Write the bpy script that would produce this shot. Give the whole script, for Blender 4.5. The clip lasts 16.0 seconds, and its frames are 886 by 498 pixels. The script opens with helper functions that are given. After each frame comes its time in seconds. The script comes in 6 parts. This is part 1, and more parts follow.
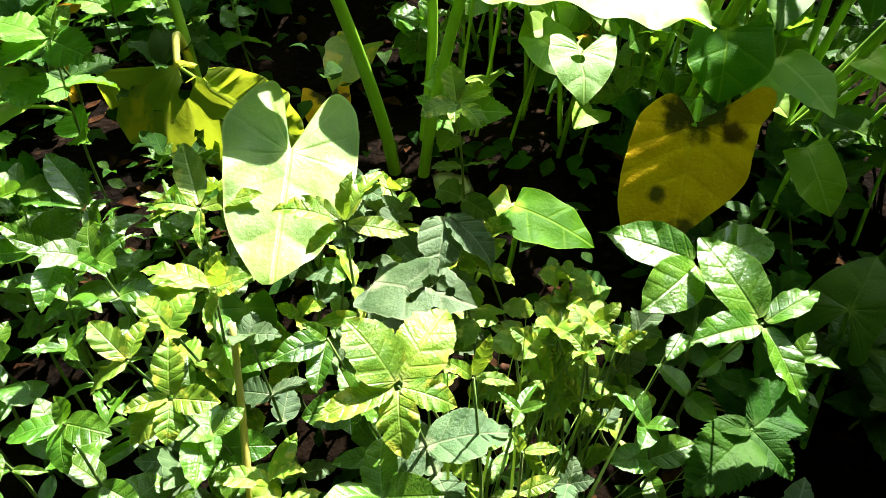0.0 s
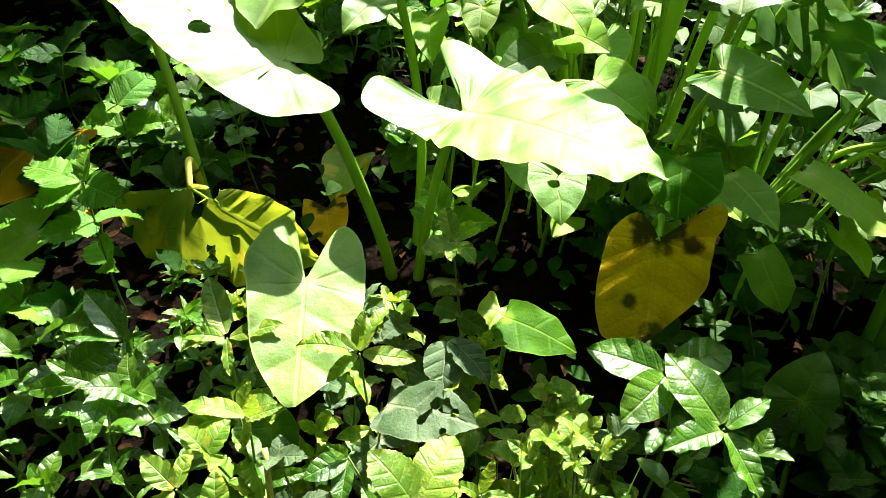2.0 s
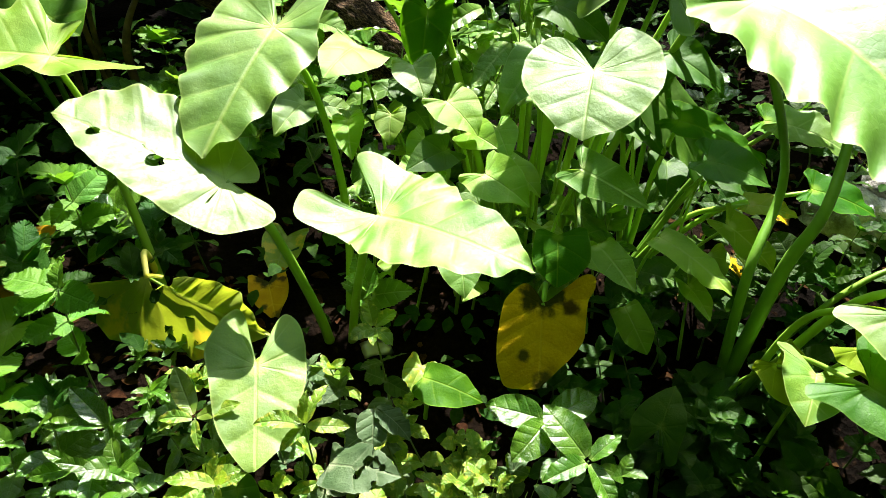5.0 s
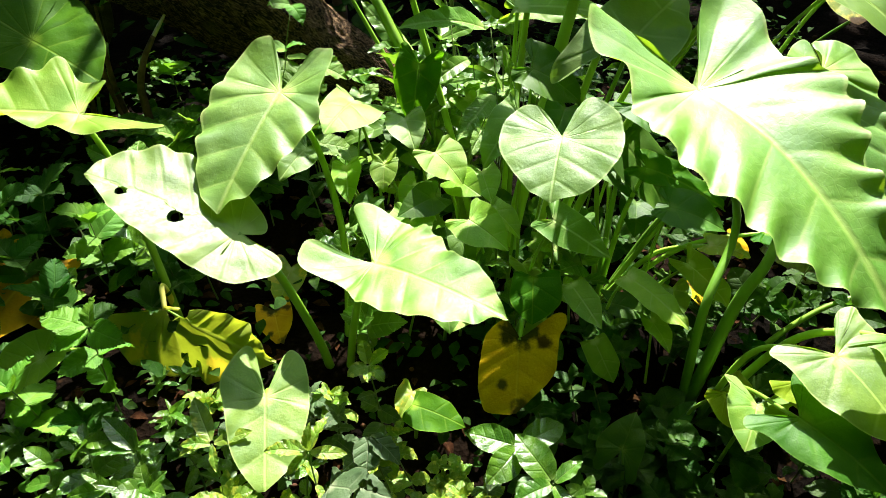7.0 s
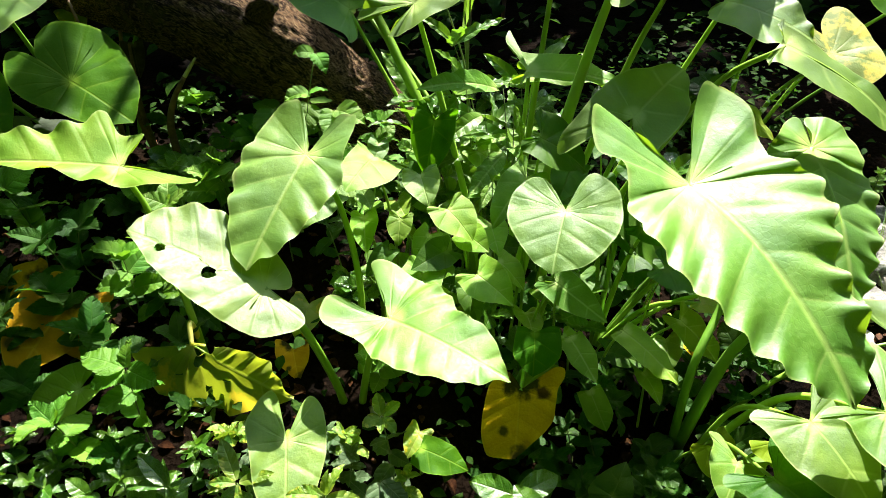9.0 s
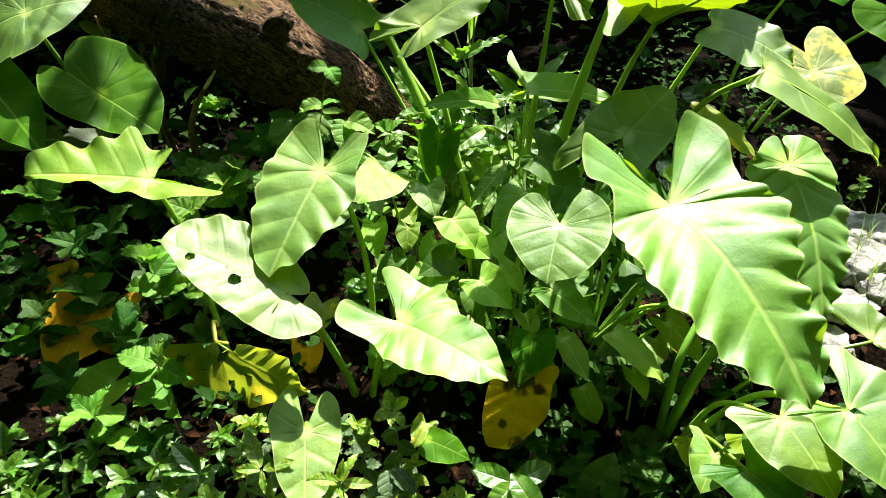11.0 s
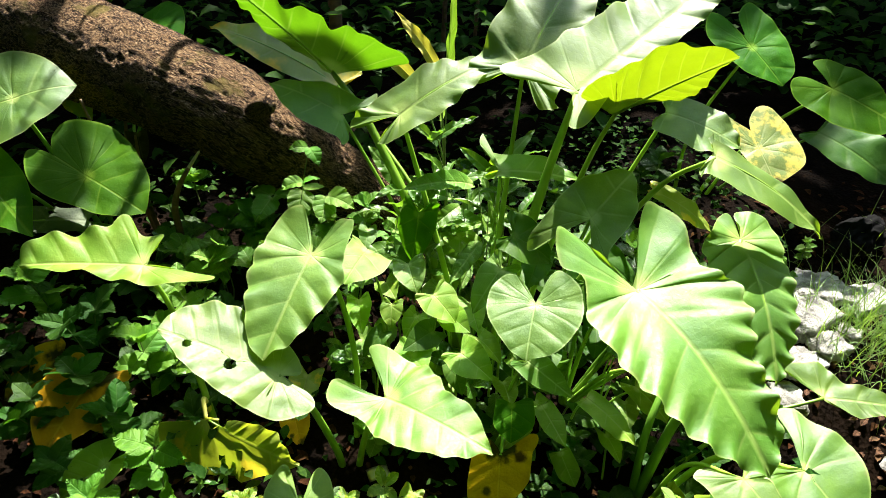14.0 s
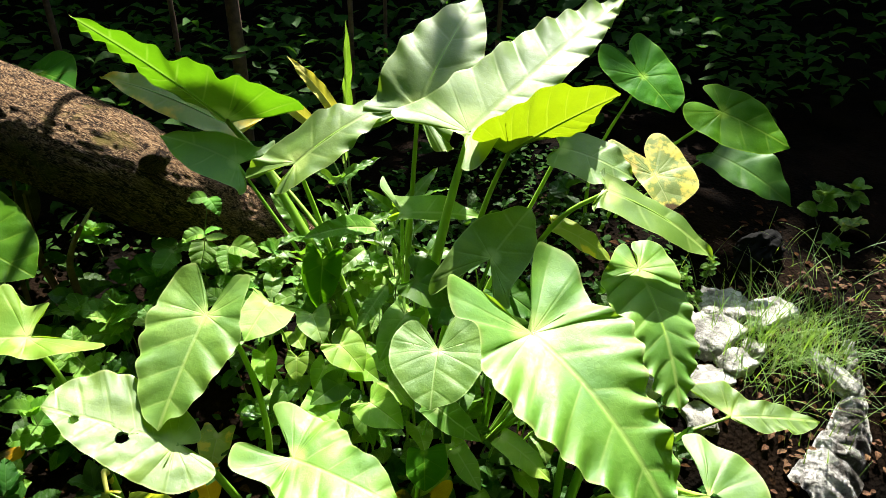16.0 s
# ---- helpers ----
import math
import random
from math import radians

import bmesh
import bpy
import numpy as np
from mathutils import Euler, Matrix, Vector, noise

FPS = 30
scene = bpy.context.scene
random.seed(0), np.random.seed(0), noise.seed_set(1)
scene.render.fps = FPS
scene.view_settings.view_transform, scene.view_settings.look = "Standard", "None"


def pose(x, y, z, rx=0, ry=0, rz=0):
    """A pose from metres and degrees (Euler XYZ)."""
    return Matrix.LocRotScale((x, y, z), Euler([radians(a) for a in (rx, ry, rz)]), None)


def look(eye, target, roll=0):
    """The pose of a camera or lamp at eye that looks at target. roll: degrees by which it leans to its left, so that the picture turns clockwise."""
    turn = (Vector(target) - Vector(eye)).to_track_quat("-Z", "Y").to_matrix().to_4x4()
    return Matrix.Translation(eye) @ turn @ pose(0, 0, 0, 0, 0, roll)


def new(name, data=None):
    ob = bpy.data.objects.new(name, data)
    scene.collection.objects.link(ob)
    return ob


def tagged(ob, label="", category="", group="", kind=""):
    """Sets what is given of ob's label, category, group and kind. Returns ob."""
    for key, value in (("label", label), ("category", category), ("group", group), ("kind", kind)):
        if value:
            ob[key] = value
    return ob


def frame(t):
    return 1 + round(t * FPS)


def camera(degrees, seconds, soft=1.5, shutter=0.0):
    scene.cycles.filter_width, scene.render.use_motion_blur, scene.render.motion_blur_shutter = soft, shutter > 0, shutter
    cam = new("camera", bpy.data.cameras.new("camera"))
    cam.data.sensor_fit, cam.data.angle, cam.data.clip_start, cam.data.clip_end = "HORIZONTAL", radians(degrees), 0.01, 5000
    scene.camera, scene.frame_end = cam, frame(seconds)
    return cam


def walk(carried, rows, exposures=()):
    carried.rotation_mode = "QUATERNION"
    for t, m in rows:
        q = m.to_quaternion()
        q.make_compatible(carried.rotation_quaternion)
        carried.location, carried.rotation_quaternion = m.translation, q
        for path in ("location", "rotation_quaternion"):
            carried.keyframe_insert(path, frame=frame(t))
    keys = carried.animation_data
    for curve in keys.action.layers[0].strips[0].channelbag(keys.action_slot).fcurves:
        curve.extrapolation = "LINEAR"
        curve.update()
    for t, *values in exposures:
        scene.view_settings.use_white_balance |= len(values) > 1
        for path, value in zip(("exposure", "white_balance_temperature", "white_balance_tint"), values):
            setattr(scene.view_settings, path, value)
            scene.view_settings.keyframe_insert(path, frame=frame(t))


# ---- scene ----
cam = camera(64.6, 16.0, soft=0.6)
PATH = [
    (0, (0.001, 0.013, 0.684), (0.029, 1.557, -0.587), 0.7),
    (0.5, (-0.007, 0.007, 0.707), (0.044, 1.593, -0.511), 0.3),
    (1, (-0.012, 0.001, 0.734), (0.048, 1.607, -0.456), 0.1),
    (1.5, (-0.015, -0.007, 0.77), (0.052, 1.619, -0.392), -0.2),
    (2, (-0.018, -0.017, 0.803), (0.064, 1.614, -0.351), -0.4),
    (2.5, (-0.016, -0.027, 0.839), (0.094, 1.618, -0.294), -0.4),
    (3, (-0.011, -0.042, 0.863), (0.13, 1.6, -0.269), -0.2),
    (3.5, (-0.008, -0.058, 0.893), (0.178, 1.589, -0.226), 0.0),
    (4, (-0.006, -0.083, 0.929), (0.217, 1.564, -0.183), -0.2),
    (6.5, (0.031, -0.184, 1.099), (0.282, 1.436, -0.046), -1.1),
    (7, (0.025, -0.196, 1.142), (0.266, 1.427, -0.001), -1.0),
    (7.5, (0.022, -0.19, 1.179), (0.28, 1.43, 0.036), -0.1),
    (8, (0.017, -0.196, 1.219), (0.242, 1.412, 0.05), 0.6),
    (8.5, (0.009, -0.201, 1.26), (0.219, 1.407, 0.09), 1.1),
    (9, (0.015, -0.208, 1.298), (0.237, 1.406, 0.138), 0.4),
    (11.5, (-0.006, -0.293, 1.427), (0.199, 1.298, 0.232), 0.4),
    (12, (-0.028, -0.301, 1.449), (0.18, 1.297, 0.264), 0.5),
    (12.5, (-0.043, -0.308, 1.47), (0.181, 1.287, 0.284), 0.8),
    (13, (-0.056, -0.313, 1.494), (0.173, 1.305, 0.341), 0.5),
    (13.5, (-0.058, -0.306, 1.515), (0.192, 1.324, 0.385), 0.9),
    (14, (-0.041, -0.298, 1.537), (0.277, 1.338, 0.432), 1.1),
    (14.5, (-0.011, -0.292, 1.551), (0.354, 1.344, 0.459), 0.8),
    (15, (0.012, -0.291, 1.553), (0.415, 1.34, 0.467), 0.6),
    (15.5, (0.034, -0.284, 1.562), (0.488, 1.34, 0.487), 0.5),
    (16, (0.058, -0.276, 1.578), (0.545, 1.352, 0.524), 0.5),
]
walk(cam, [(t, look(eye, target, roll)) for t, eye, target, roll in PATH], [(0.0, 2.58), (2.0, 2.36), (4.0, 2.14), (6.5, 2.12), (9.0, 2.06), (12.0, 2.08), (16.0, 2.04)])

# ---------------------------------------------------------------- light
SUN_TO = Vector((0.30, 0.63, 1.0)).normalized()      # from the ground towards the sun, high beyond the bed
world = bpy.data.worlds.new("world")
scene.world = world
world.use_nodes = True
wt = world.node_tree
sky = wt.nodes.new("ShaderNodeTexSky")
sky.sky_type = "NISHITA"
sky.sun_disc = False
sky.sun_elevation = math.asin(SUN_TO.z)
sky.sun_rotation = math.atan2(SUN_TO.x, SUN_TO.y)
wt.nodes["Background"].inputs["Strength"].default_value = 0.145
wt.links.new(sky.outputs["Color"], wt.nodes["Background"].inputs["Color"])
sun = new("sun", bpy.data.lights.new("sun", "SUN"))
sun.data.energy = 5.0
sun.data.angle = radians(0.55)
sun.data.color = (1.0, 0.96, 0.88)
sun.matrix_world = look(SUN_TO * 20, (0, 0, 0))

# ---------------------------------------------------------------- materials


class Nodes:
    """A short way to write a node tree."""

    def __init__(self, name):
        self.mat = bpy.data.materials.new(name)
        self.mat.use_nodes = True
        self.t = self.mat.node_tree
        self.t.nodes.clear()

    def add(self, kind, **ins):
        n = self.t.nodes.new(kind)
        for key, v in ins.items():
            self.put(n.inputs[key.replace("_", " ")], v)
        return n

    def put(self, socket, v):
        if isinstance(v, bpy.types.NodeSocket):
            self.t.links.new(v, socket)
        elif isinstance(v, tuple) and len(v) == 3 and socket.type == "RGBA":
            socket.default_value = (*v, 1)
        else:
            socket.default_value = v

    def math(self, op, a, b=0.0, c=0.0):
        n = self.t.nodes.new("ShaderNodeMath")
        n.operation = op
        self.put(n.inputs[0], a)
        self.put(n.inputs[1], b)
        self.put(n.inputs[2], c)
        return n.outputs[0]

    def mix(self, f, a, b):
        n = self.t.nodes.new("ShaderNodeMix")
        n.data_type = "RGBA"
        self.put(n.inputs[0], f)
        self.put(n.inputs[6], a)
        self.put(n.inputs[7], b)
        return n.outputs[2]

    def ramp(self, f, lo, hi, a=0.0, b=1.0):
        n = self.t.nodes.new("ShaderNodeMapRange")
        n.interpolation_type = "SMOOTHSTEP"
        for i, v in enumerate((f, lo, hi, a, b)):
            self.put(n.inputs[i], v)
        return n.outputs[0]

    def noise(self, scale, detail=3.0, vector=None, rough=0.55):
        n = self.add("ShaderNodeTexNoise", Scale=scale, Detail=detail, Roughness=rough)
        if vector:
            self.put(n.inputs["Vector"], vector)
        return n.outputs["Fac"]

    def uv(self, name):
        n = self.t.nodes.new("ShaderNodeUVMap")
        n.uv_map = name
        s = self.add("ShaderNodeSeparateXYZ", Vector=n.outputs[0])
        return n.outputs[0], s.outputs[0], s.outputs[1]

    def coords(self):
        return self.t.nodes.new("ShaderNodeTexCoord").outputs["Object"]

    def random(self):
        return self.t.nodes.new("ShaderNodeObjectInfo").outputs["Random"]

    def island(self):
        return self.t.nodes.new("ShaderNodeNewGeometry").outputs["Random Per Island"]

    def bump(self, height, strength=0.3, distance=0.01):
        return self.add("ShaderNodeBump", Height=height, Strength=strength, Distance=distance).outputs[0]

    def out(self, shader):
        o = self.t.nodes.new("ShaderNodeOutputMaterial")
        self.t.links.new(shader, o.inputs["Surface"])
        return self.mat


def leaf_material(name, deep, light, vein, glow, rough=0.36, trans=0.32, veins=0.42, fine=0.5, sick=0.0,
                  sick_col=(0.55, 0.42, 0.04), stuff=False, blotch=None, tip_burn=0.0, coat=0.0, gloss=0.6, specks=0.35):
    """Leaf blade: green of two tones, paler midrib and side veins, light coming through it, a waxy gloss."""
    n = Nodes(name)
    shape, x, y = n.uv("shape")
    _, phase, s = n.uv("vein")
    rnd = n.island() if stuff else n.random()
    shift = n.add("ShaderNodeVectorMath", )
    shift.operation = "ADD"
    n.put(shift.inputs[0], shape)
    comb = n.add("ShaderNodeCombineXYZ", X=n.math("MULTIPLY", rnd, 37.0), Y=n.math("MULTIPLY", rnd, 11.0))
    n.put(shift.inputs[1], comb.outputs[0])
    v = shift.outputs[0]
    big = n.noise(3.0, 3.0, v)
    small = n.noise(38.0, 3.0, v)
    col = n.mix(n.ramp(n.math("ADD", n.math("MULTIPLY", big, 0.75), n.math("MULTIPLY", small, 0.25)), 0.35, 0.68), deep, light)
    hsv = n.add("ShaderNodeHueSaturation", Color=col, Hue=n.ramp(rnd, 0, 1, 0.485, 0.512), Value=n.ramp(n.math("FRACT", n.math("MULTIPLY", rnd, 7.3)), 0, 1, 0.78, 1.2))
    col = hsv.outputs[0]
    # side veins at whole numbers of the phase, midrib along x = 0
    d = n.math("ABSOLUTE", n.math("SUBTRACT", n.math("FRACT", n.math("ADD", phase, 0.5)), 0.5))
    side = n.math("MULTIPLY", n.ramp(d, 0.0, 0.055, 1.0, 0.0), n.ramp(s, 0.55, 1.0, 1.0, 0.15))
    rib = n.ramp(n.math("ABSOLUTE", x), 0.004, 0.022, 1.0, 0.0)
    hub = n.ramp(n.math("ADD", n.math("POWER", x, 2.0), n.math("POWER", y, 2.0)), 0.0, 0.02, 0.8, 0.0)
    mask = n.math("MULTIPLY", n.math("MAXIMUM", n.math("MAXIMUM", n.math("MULTIPLY", side, 0.7), rib), n.math("MULTIPLY", hub, 2.6)), veins)
    col = n.mix(mask, col, vein)
    thru = n.mix(n.math("MULTIPLY", mask, 0.5), glow, vein)
    if sick:
        q = n.noise(2.6, 4.0, v, 0.65)
        m = n.ramp(n.math("ADD", q, n.math("MULTIPLY", s, 0.12)), 0.62 - 0.28 * sick, 0.75 - 0.22 * sick)
        col = n.mix(m, col, sick_col)
        thru = n.mix(m, thru, tuple(min(1, c * 1.5) for c in sick_col))
    if tip_burn:
        m = n.math("MULTIPLY", n.ramp(s, 0.9, 1.0), n.ramp(n.noise(9.0, 3.0, v), 0.5, 0.62))
        col = n.mix(n.math("MULTIPLY", m, tip_burn), col, (0.16, 0.09, 0.03))
    # pale margin, and a fine net of veins between the side veins
    col = n.mix(n.math("MULTIPLY", n.ramp(s, 0.955, 0.985), veins), col, vein)
    cell = n.add("ShaderNodeTexVoronoi", Vector=v, Scale=34.0)
    cell.feature = "DISTANCE_TO_EDGE"
    net = n.ramp(cell.outputs["Distance"], 0.0, 0.12, 1.0, 0.0)
    col = n.mix(n.math("MULTIPLY", net, 0.03), col, vein)
    # shade of creases beside the side veins, painted as thin dark lines, broken along their length
    crease_shade = n.math("MULTIPLY", n.ramp(n.math("ABSOLUTE", n.math("SUBTRACT", d, 0.075)), 0.0, 0.022, 1.0, 0.0), n.ramp(n.noise(11.0, 2.0, v), 0.46, 0.58))
    col = n.mix(n.math("MULTIPLY", crease_shade, 0.45 * veins), col, tuple(0.45 * c for c in deep))
    # pale specks and small wounds
    speck = n.ramp(n.noise(75.0, 2.0, v), 0.70, 0.76)
    col = n.mix(n.math("MULTIPLY", speck, specks), col, tuple(0.5 * c + 0.25 for c in light))
    if blotch:
        for bx, by, br, tone in blotch:
            dx = n.math("SUBTRACT", x, bx)
            dy = n.math("SUBTRACT", y, by)
            dist = n.math("SQRT", n.math("ADD", n.math("POWER", dx, 2.0), n.math("POWER", dy, 2.0)))
            dist = n.math("ADD", dist, n.math("MULTIPLY", n.math("SUBTRACT", n.noise(7.0, 4.0, v), 0.5), br * 1.3))
            m = n.ramp(dist, br * 0.45, br, 0.95, 0.0)
            col = n.mix(m, col, tone)
            thru = n.mix(m, thru, tone)
    height = n.math("ADD", n.math("MULTIPLY", n.ramp(d, 0.0, 0.16, 0.0, 1.0), 0.35), n.math("SUBTRACT", n.math("MULTIPLY", n.noise(24.0, 4.0, v), fine), n.math("MULTIPLY", net, 0.05)))
    normal = n.bump(n.math("SUBTRACT", height, n.math("MULTIPLY", rib, 0.5)), 0.35, 0.004)
    p = n.add("ShaderNodeBsdfPrincipled", Base_Color=col, Normal=normal, Roughness=n.ramp(small, 0.2, 0.8, rough - 0.06, rough + 0.1))
    p.inputs["Specular IOR Level"].default_value = gloss
    p.inputs["Coat Weight"].default_value = coat
    p.inputs["Coat Roughness"].default_value = 0.5
    tr = n.add("ShaderNodeBsdfTranslucent", Color=thru, Normal=normal)
    m = n.add("ShaderNodeMixShader", Fac=trans)
    n.t.links.new(p.outputs[0], m.inputs[1])
    n.t.links.new(tr.outputs[0], m.inputs[2])
    return n.out(m.outputs[0])


def plain_material(name, a, b, scale=20.0, rough=0.6, bump=0.4, dist=0.004, trans=0.0, stretch=None, lo=0.35, hi=0.65, island=False, metal=0.0, gloss=0.5):
    """Two tones of a rough surface, broken up at two scales."""
    n = Nodes(name)
    v = n.coords()
    if stretch:
        mp = n.add("ShaderNodeMapping", Vector=v, Scale=stretch)
        v = mp.outputs[0]
    f = n.math("ADD", n.math("MULTIPLY", n.noise(scale * 0.2, 3.0, v), 0.5), n.math("MULTIPLY", n.noise(scale, 5.0, v, 0.65), 0.5))
    col = n.mix(n.ramp(f, lo, hi), a, b)
    rnd = n.island() if island else n.random()
    col = n.add("ShaderNodeHueSaturation", Color=col, Value=n.ramp(rnd, 0, 1, 0.7, 1.3)).outputs[0]
    normal = n.bump(n.noise(scale * 2.5, 5.0, v, 0.7), bump, dist)
    p = n.add("ShaderNodeBsdfPrincipled", Base_Color=col, Normal=normal, Roughness=rough, Metallic=metal)
    p.inputs["Specular IOR Level"].default_value = gloss
    sh = p.outputs[0]
    if trans:
        tr = n.add("ShaderNodeBsdfTranslucent", Color=col)
        m = n.add("ShaderNodeMixShader", Fac=trans)
        n.t.links.new(sh, m.inputs[1])
        n.t.links.new(tr.outputs[0], m.inputs[2])
        sh = m.outputs[0]
    return n.out(sh)


def ground_material():
    """Earth with crumbs, small stones and bits of litter, its near-black holding the shade under the plants."""
    n = Nodes("earth")
    v = n.coords()
    a = n.noise(5.0, 5.0, v)
    # tones taken near black: shade between the plants put into the earth's colour
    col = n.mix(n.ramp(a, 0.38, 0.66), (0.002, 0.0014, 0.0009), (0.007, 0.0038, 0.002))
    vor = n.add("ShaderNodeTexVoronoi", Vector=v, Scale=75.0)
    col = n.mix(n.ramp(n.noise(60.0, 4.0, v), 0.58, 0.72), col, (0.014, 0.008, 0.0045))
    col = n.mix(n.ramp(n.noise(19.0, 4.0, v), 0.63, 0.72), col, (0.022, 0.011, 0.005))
    h = n.math("ADD", n.math("MULTIPLY", vor.outputs["Distance"], 0.6), n.noise(45.0, 6.0, v, 0.7))
    p = n.add("ShaderNodeBsdfPrincipled", Base_Color=col, Roughness=0.95, Normal=n.bump(h, 0.9, 0.012))
    p.inputs["Specular IOR Level"].default_value = 0.03
    return n.out(p.outputs[0])


def bark_material():
    """Fibrous brown bark, furrowed along the trunk, with grey scales and some moss."""
    n = Nodes("bark")
    uv, u, v = n.uv("shape")
    p3 = n.coords()
    mp = n.add("ShaderNodeMapping", Vector=uv, Scale=(20.0, 7.0, 1.0))
    w = mp.outputs[0]
    wob = n.add("ShaderNodeVectorMath")
    wob.operation = "ADD"
    n.put(wob.inputs[0], w)
    jit = n.add("ShaderNodeTexNoise", Vector=p3, Scale=14.0, Detail=4.0)
    soft = n.add("ShaderNodeVectorMath")
    soft.operation = "SCALE"
    n.put(soft.inputs[0], jit.outputs["Color"])
    soft.inputs["Scale"].default_value = 0.35
    n.put(wob.inputs[1], soft.outputs[0])
    w = wob.outputs[0]
    f = n.noise(4.0, 8.0, w, 0.72)
    g = n.noise(16.0, 5.0, w, 0.7)
    furrow = n.ramp(n.math("ADD", n.math("MULTIPLY", f, 0.6), n.math("MULTIPLY", g, 0.4)), 0.42, 0.58)
    col = n.mix(furrow, (0.018, 0.010, 0.006), (0.20, 0.112, 0.052))
    col = n.mix(n.math("MULTIPLY", n.ramp(g, 0.50, 0.64), furrow), col, (0.42, 0.28, 0.15))
    col = n.mix(n.math("MULTIPLY", n.ramp(n.noise(7.0, 5.0, p3), 0.58, 0.68), 0.75), col, (0.15, 0.12, 0.025))
    h = n.math("ADD", n.math("MULTIPLY", furrow, 0.6), n.math("MULTIPLY", g, 0.6))
    p = n.add("ShaderNodeBsdfPrincipled", Base_Color=col, Roughness=0.9, Normal=n.bump(h, 0.9, 0.018))
    p.inputs["Specular IOR Level"].default_value = 0.15
    return n.out(p.outputs[0])


TARO = leaf_material("taro_blade", (0.072, 0.190, 0.007), (0.155, 0.298, 0.019), (0.46, 0.60, 0.14), (0.36, 0.60, 0.02), rough=0.57, tip_burn=0.5, coat=0.1, gloss=0.95, veins=0.4, trans=0.36)
TARO_PALE = leaf_material("taro_blade_pale", (0.078, 0.200, 0.016), (0.155, 0.300, 0.036), (0.44, 0.58, 0.20), (0.28, 0.54, 0.03), rough=0.52, coat=0.05, gloss=0.55)
# deep green, darkened further to hold shade in under the big leaves
TARO_DEEP_SHADE = leaf_material("taro_blade_deep_shade", (0.026, 0.085, 0.005), (0.056, 0.140, 0.010), (0.16, 0.28, 0.04), (0.11, 0.34, 0.008), rough=0.5, veins=0.28, gloss=0.25)
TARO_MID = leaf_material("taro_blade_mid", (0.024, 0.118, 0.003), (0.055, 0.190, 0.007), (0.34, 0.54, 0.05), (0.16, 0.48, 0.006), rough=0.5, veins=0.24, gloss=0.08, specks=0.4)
TARO_YOUNG = leaf_material("taro_blade_young", (0.120, 0.270, 0.014), (0.230, 0.380, 0.034), (0.50, 0.60, 0.16), (0.44, 0.74, 0.024), rough=0.54, gloss=0.4, trans=0.38)
TARO_SICK = leaf_material("taro_blade_yellowing", (0.150, 0.260, 0.020), (0.290, 0.390, 0.045), (0.55, 0.55, 0.16), (0.55, 0.66, 0.03), rough=0.42, sick=0.06, sick_col=(0.66, 0.52, 0.03), trans=0.45)
TARO_OLD = leaf_material("taro_blade_old", (0.16, 0.25, 0.05), (0.30, 0.36, 0.09), (0.5, 0.5, 0.18), (0.44, 0.52, 0.04), rough=0.5, gloss=0.3, sick=0.32, sick_col=(0.62, 0.50, 0.08), blotch=[(0.0, 0.95, 0.22, (0.10, 0.05, 0.02)), (0.45, -0.3, 0.2, (0.55, 0.42, 0.10))])
SOFT = leaf_material("soft_herb_blade", (0.075, 0.200, 0.014), (0.150, 0.300, 0.034), (0.34, 0.48, 0.12), (0.30, 0.56, 0.03), rough=0.5, gloss=0.3, fine=1.3, veins=0.6)
STRAW = leaf_material("straw_blade", (0.42, 0.40, 0.06), (0.62, 0.58, 0.12), (0.6, 0.55, 0.2), (0.6, 0.55, 0.05), rough=0.5, gloss=0.3, trans=0.3)
TARO_GLOW = leaf_material("taro_blade_bright", (0.11, 0.25, 0.02), (0.20, 0.35, 0.035), (0.46, 0.60, 0.12), (0.105, 0.27, 0.004), rough=0.5, trans=0.42, gloss=0.3)
TARO_LIME = leaf_material("taro_blade_lime", (0.186, 0.310, 0.012), (0.260, 0.372, 0.019), (0.375, 0.495, 0.045), (0.21, 0.30, 0.003), rough=0.45, trans=0.45, veins=0.6, gloss=0.3)
TARO_YELLOW = leaf_material("dying_blade", (0.46, 0.25, 0.004), (0.62, 0.37, 0.008), (0.66, 0.44, 0.03), (0.60, 0.36, 0.004), rough=0.6, veins=0.5, trans=0.2, gloss=0.08, fine=1.2,
                            blotch=[(0.03, -0.14, 0.34, (0.012, 0.018, 0.006)), (-0.12, -0.12, 0.16, (0.05, 0.05, 0.015)), (0.20, 0.62, 0.10, (0.05, 0.045, 0.012)), (-0.10, 0.97, 0.24, (0.06, 0.05, 0.016)), (-0.33, 0.02, 0.13, (0.06, 0.03, 0.01))])
HERB = leaf_material("herb_blade", (0.030, 0.102, 0.005), (0.090, 0.212, 0.014), (0.190, 0.310, 0.060), (0.18, 0.42, 0.012), rough=0.28, gloss=0.9, fine=0.8, veins=0.45)
HERB_PALE = leaf_material("herb_blade_pale", (0.070, 0.175, 0.010), (0.190, 0.310, 0.028), (0.300, 0.380, 0.090), (0.32, 0.50, 0.025), rough=0.36, gloss=0.5, fine=0.9, veins=0.4, sick=0.12, sick_col=(0.42, 0.44, 0.05))
HERB_DULL = leaf_material("herb_blade_dull", (0.040, 0.085, 0.030), (0.090, 0.150, 0.062), (0.240, 0.288, 0.156), (0.132, 0.240, 0.048), rough=0.55, fine=1.2, veins=0.5, gloss=0.3)
# lit and shaded copies of one leaf: the second holds shade in its colour
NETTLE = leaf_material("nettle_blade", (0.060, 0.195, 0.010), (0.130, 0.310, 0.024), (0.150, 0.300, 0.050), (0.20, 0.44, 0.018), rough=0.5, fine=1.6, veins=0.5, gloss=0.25)
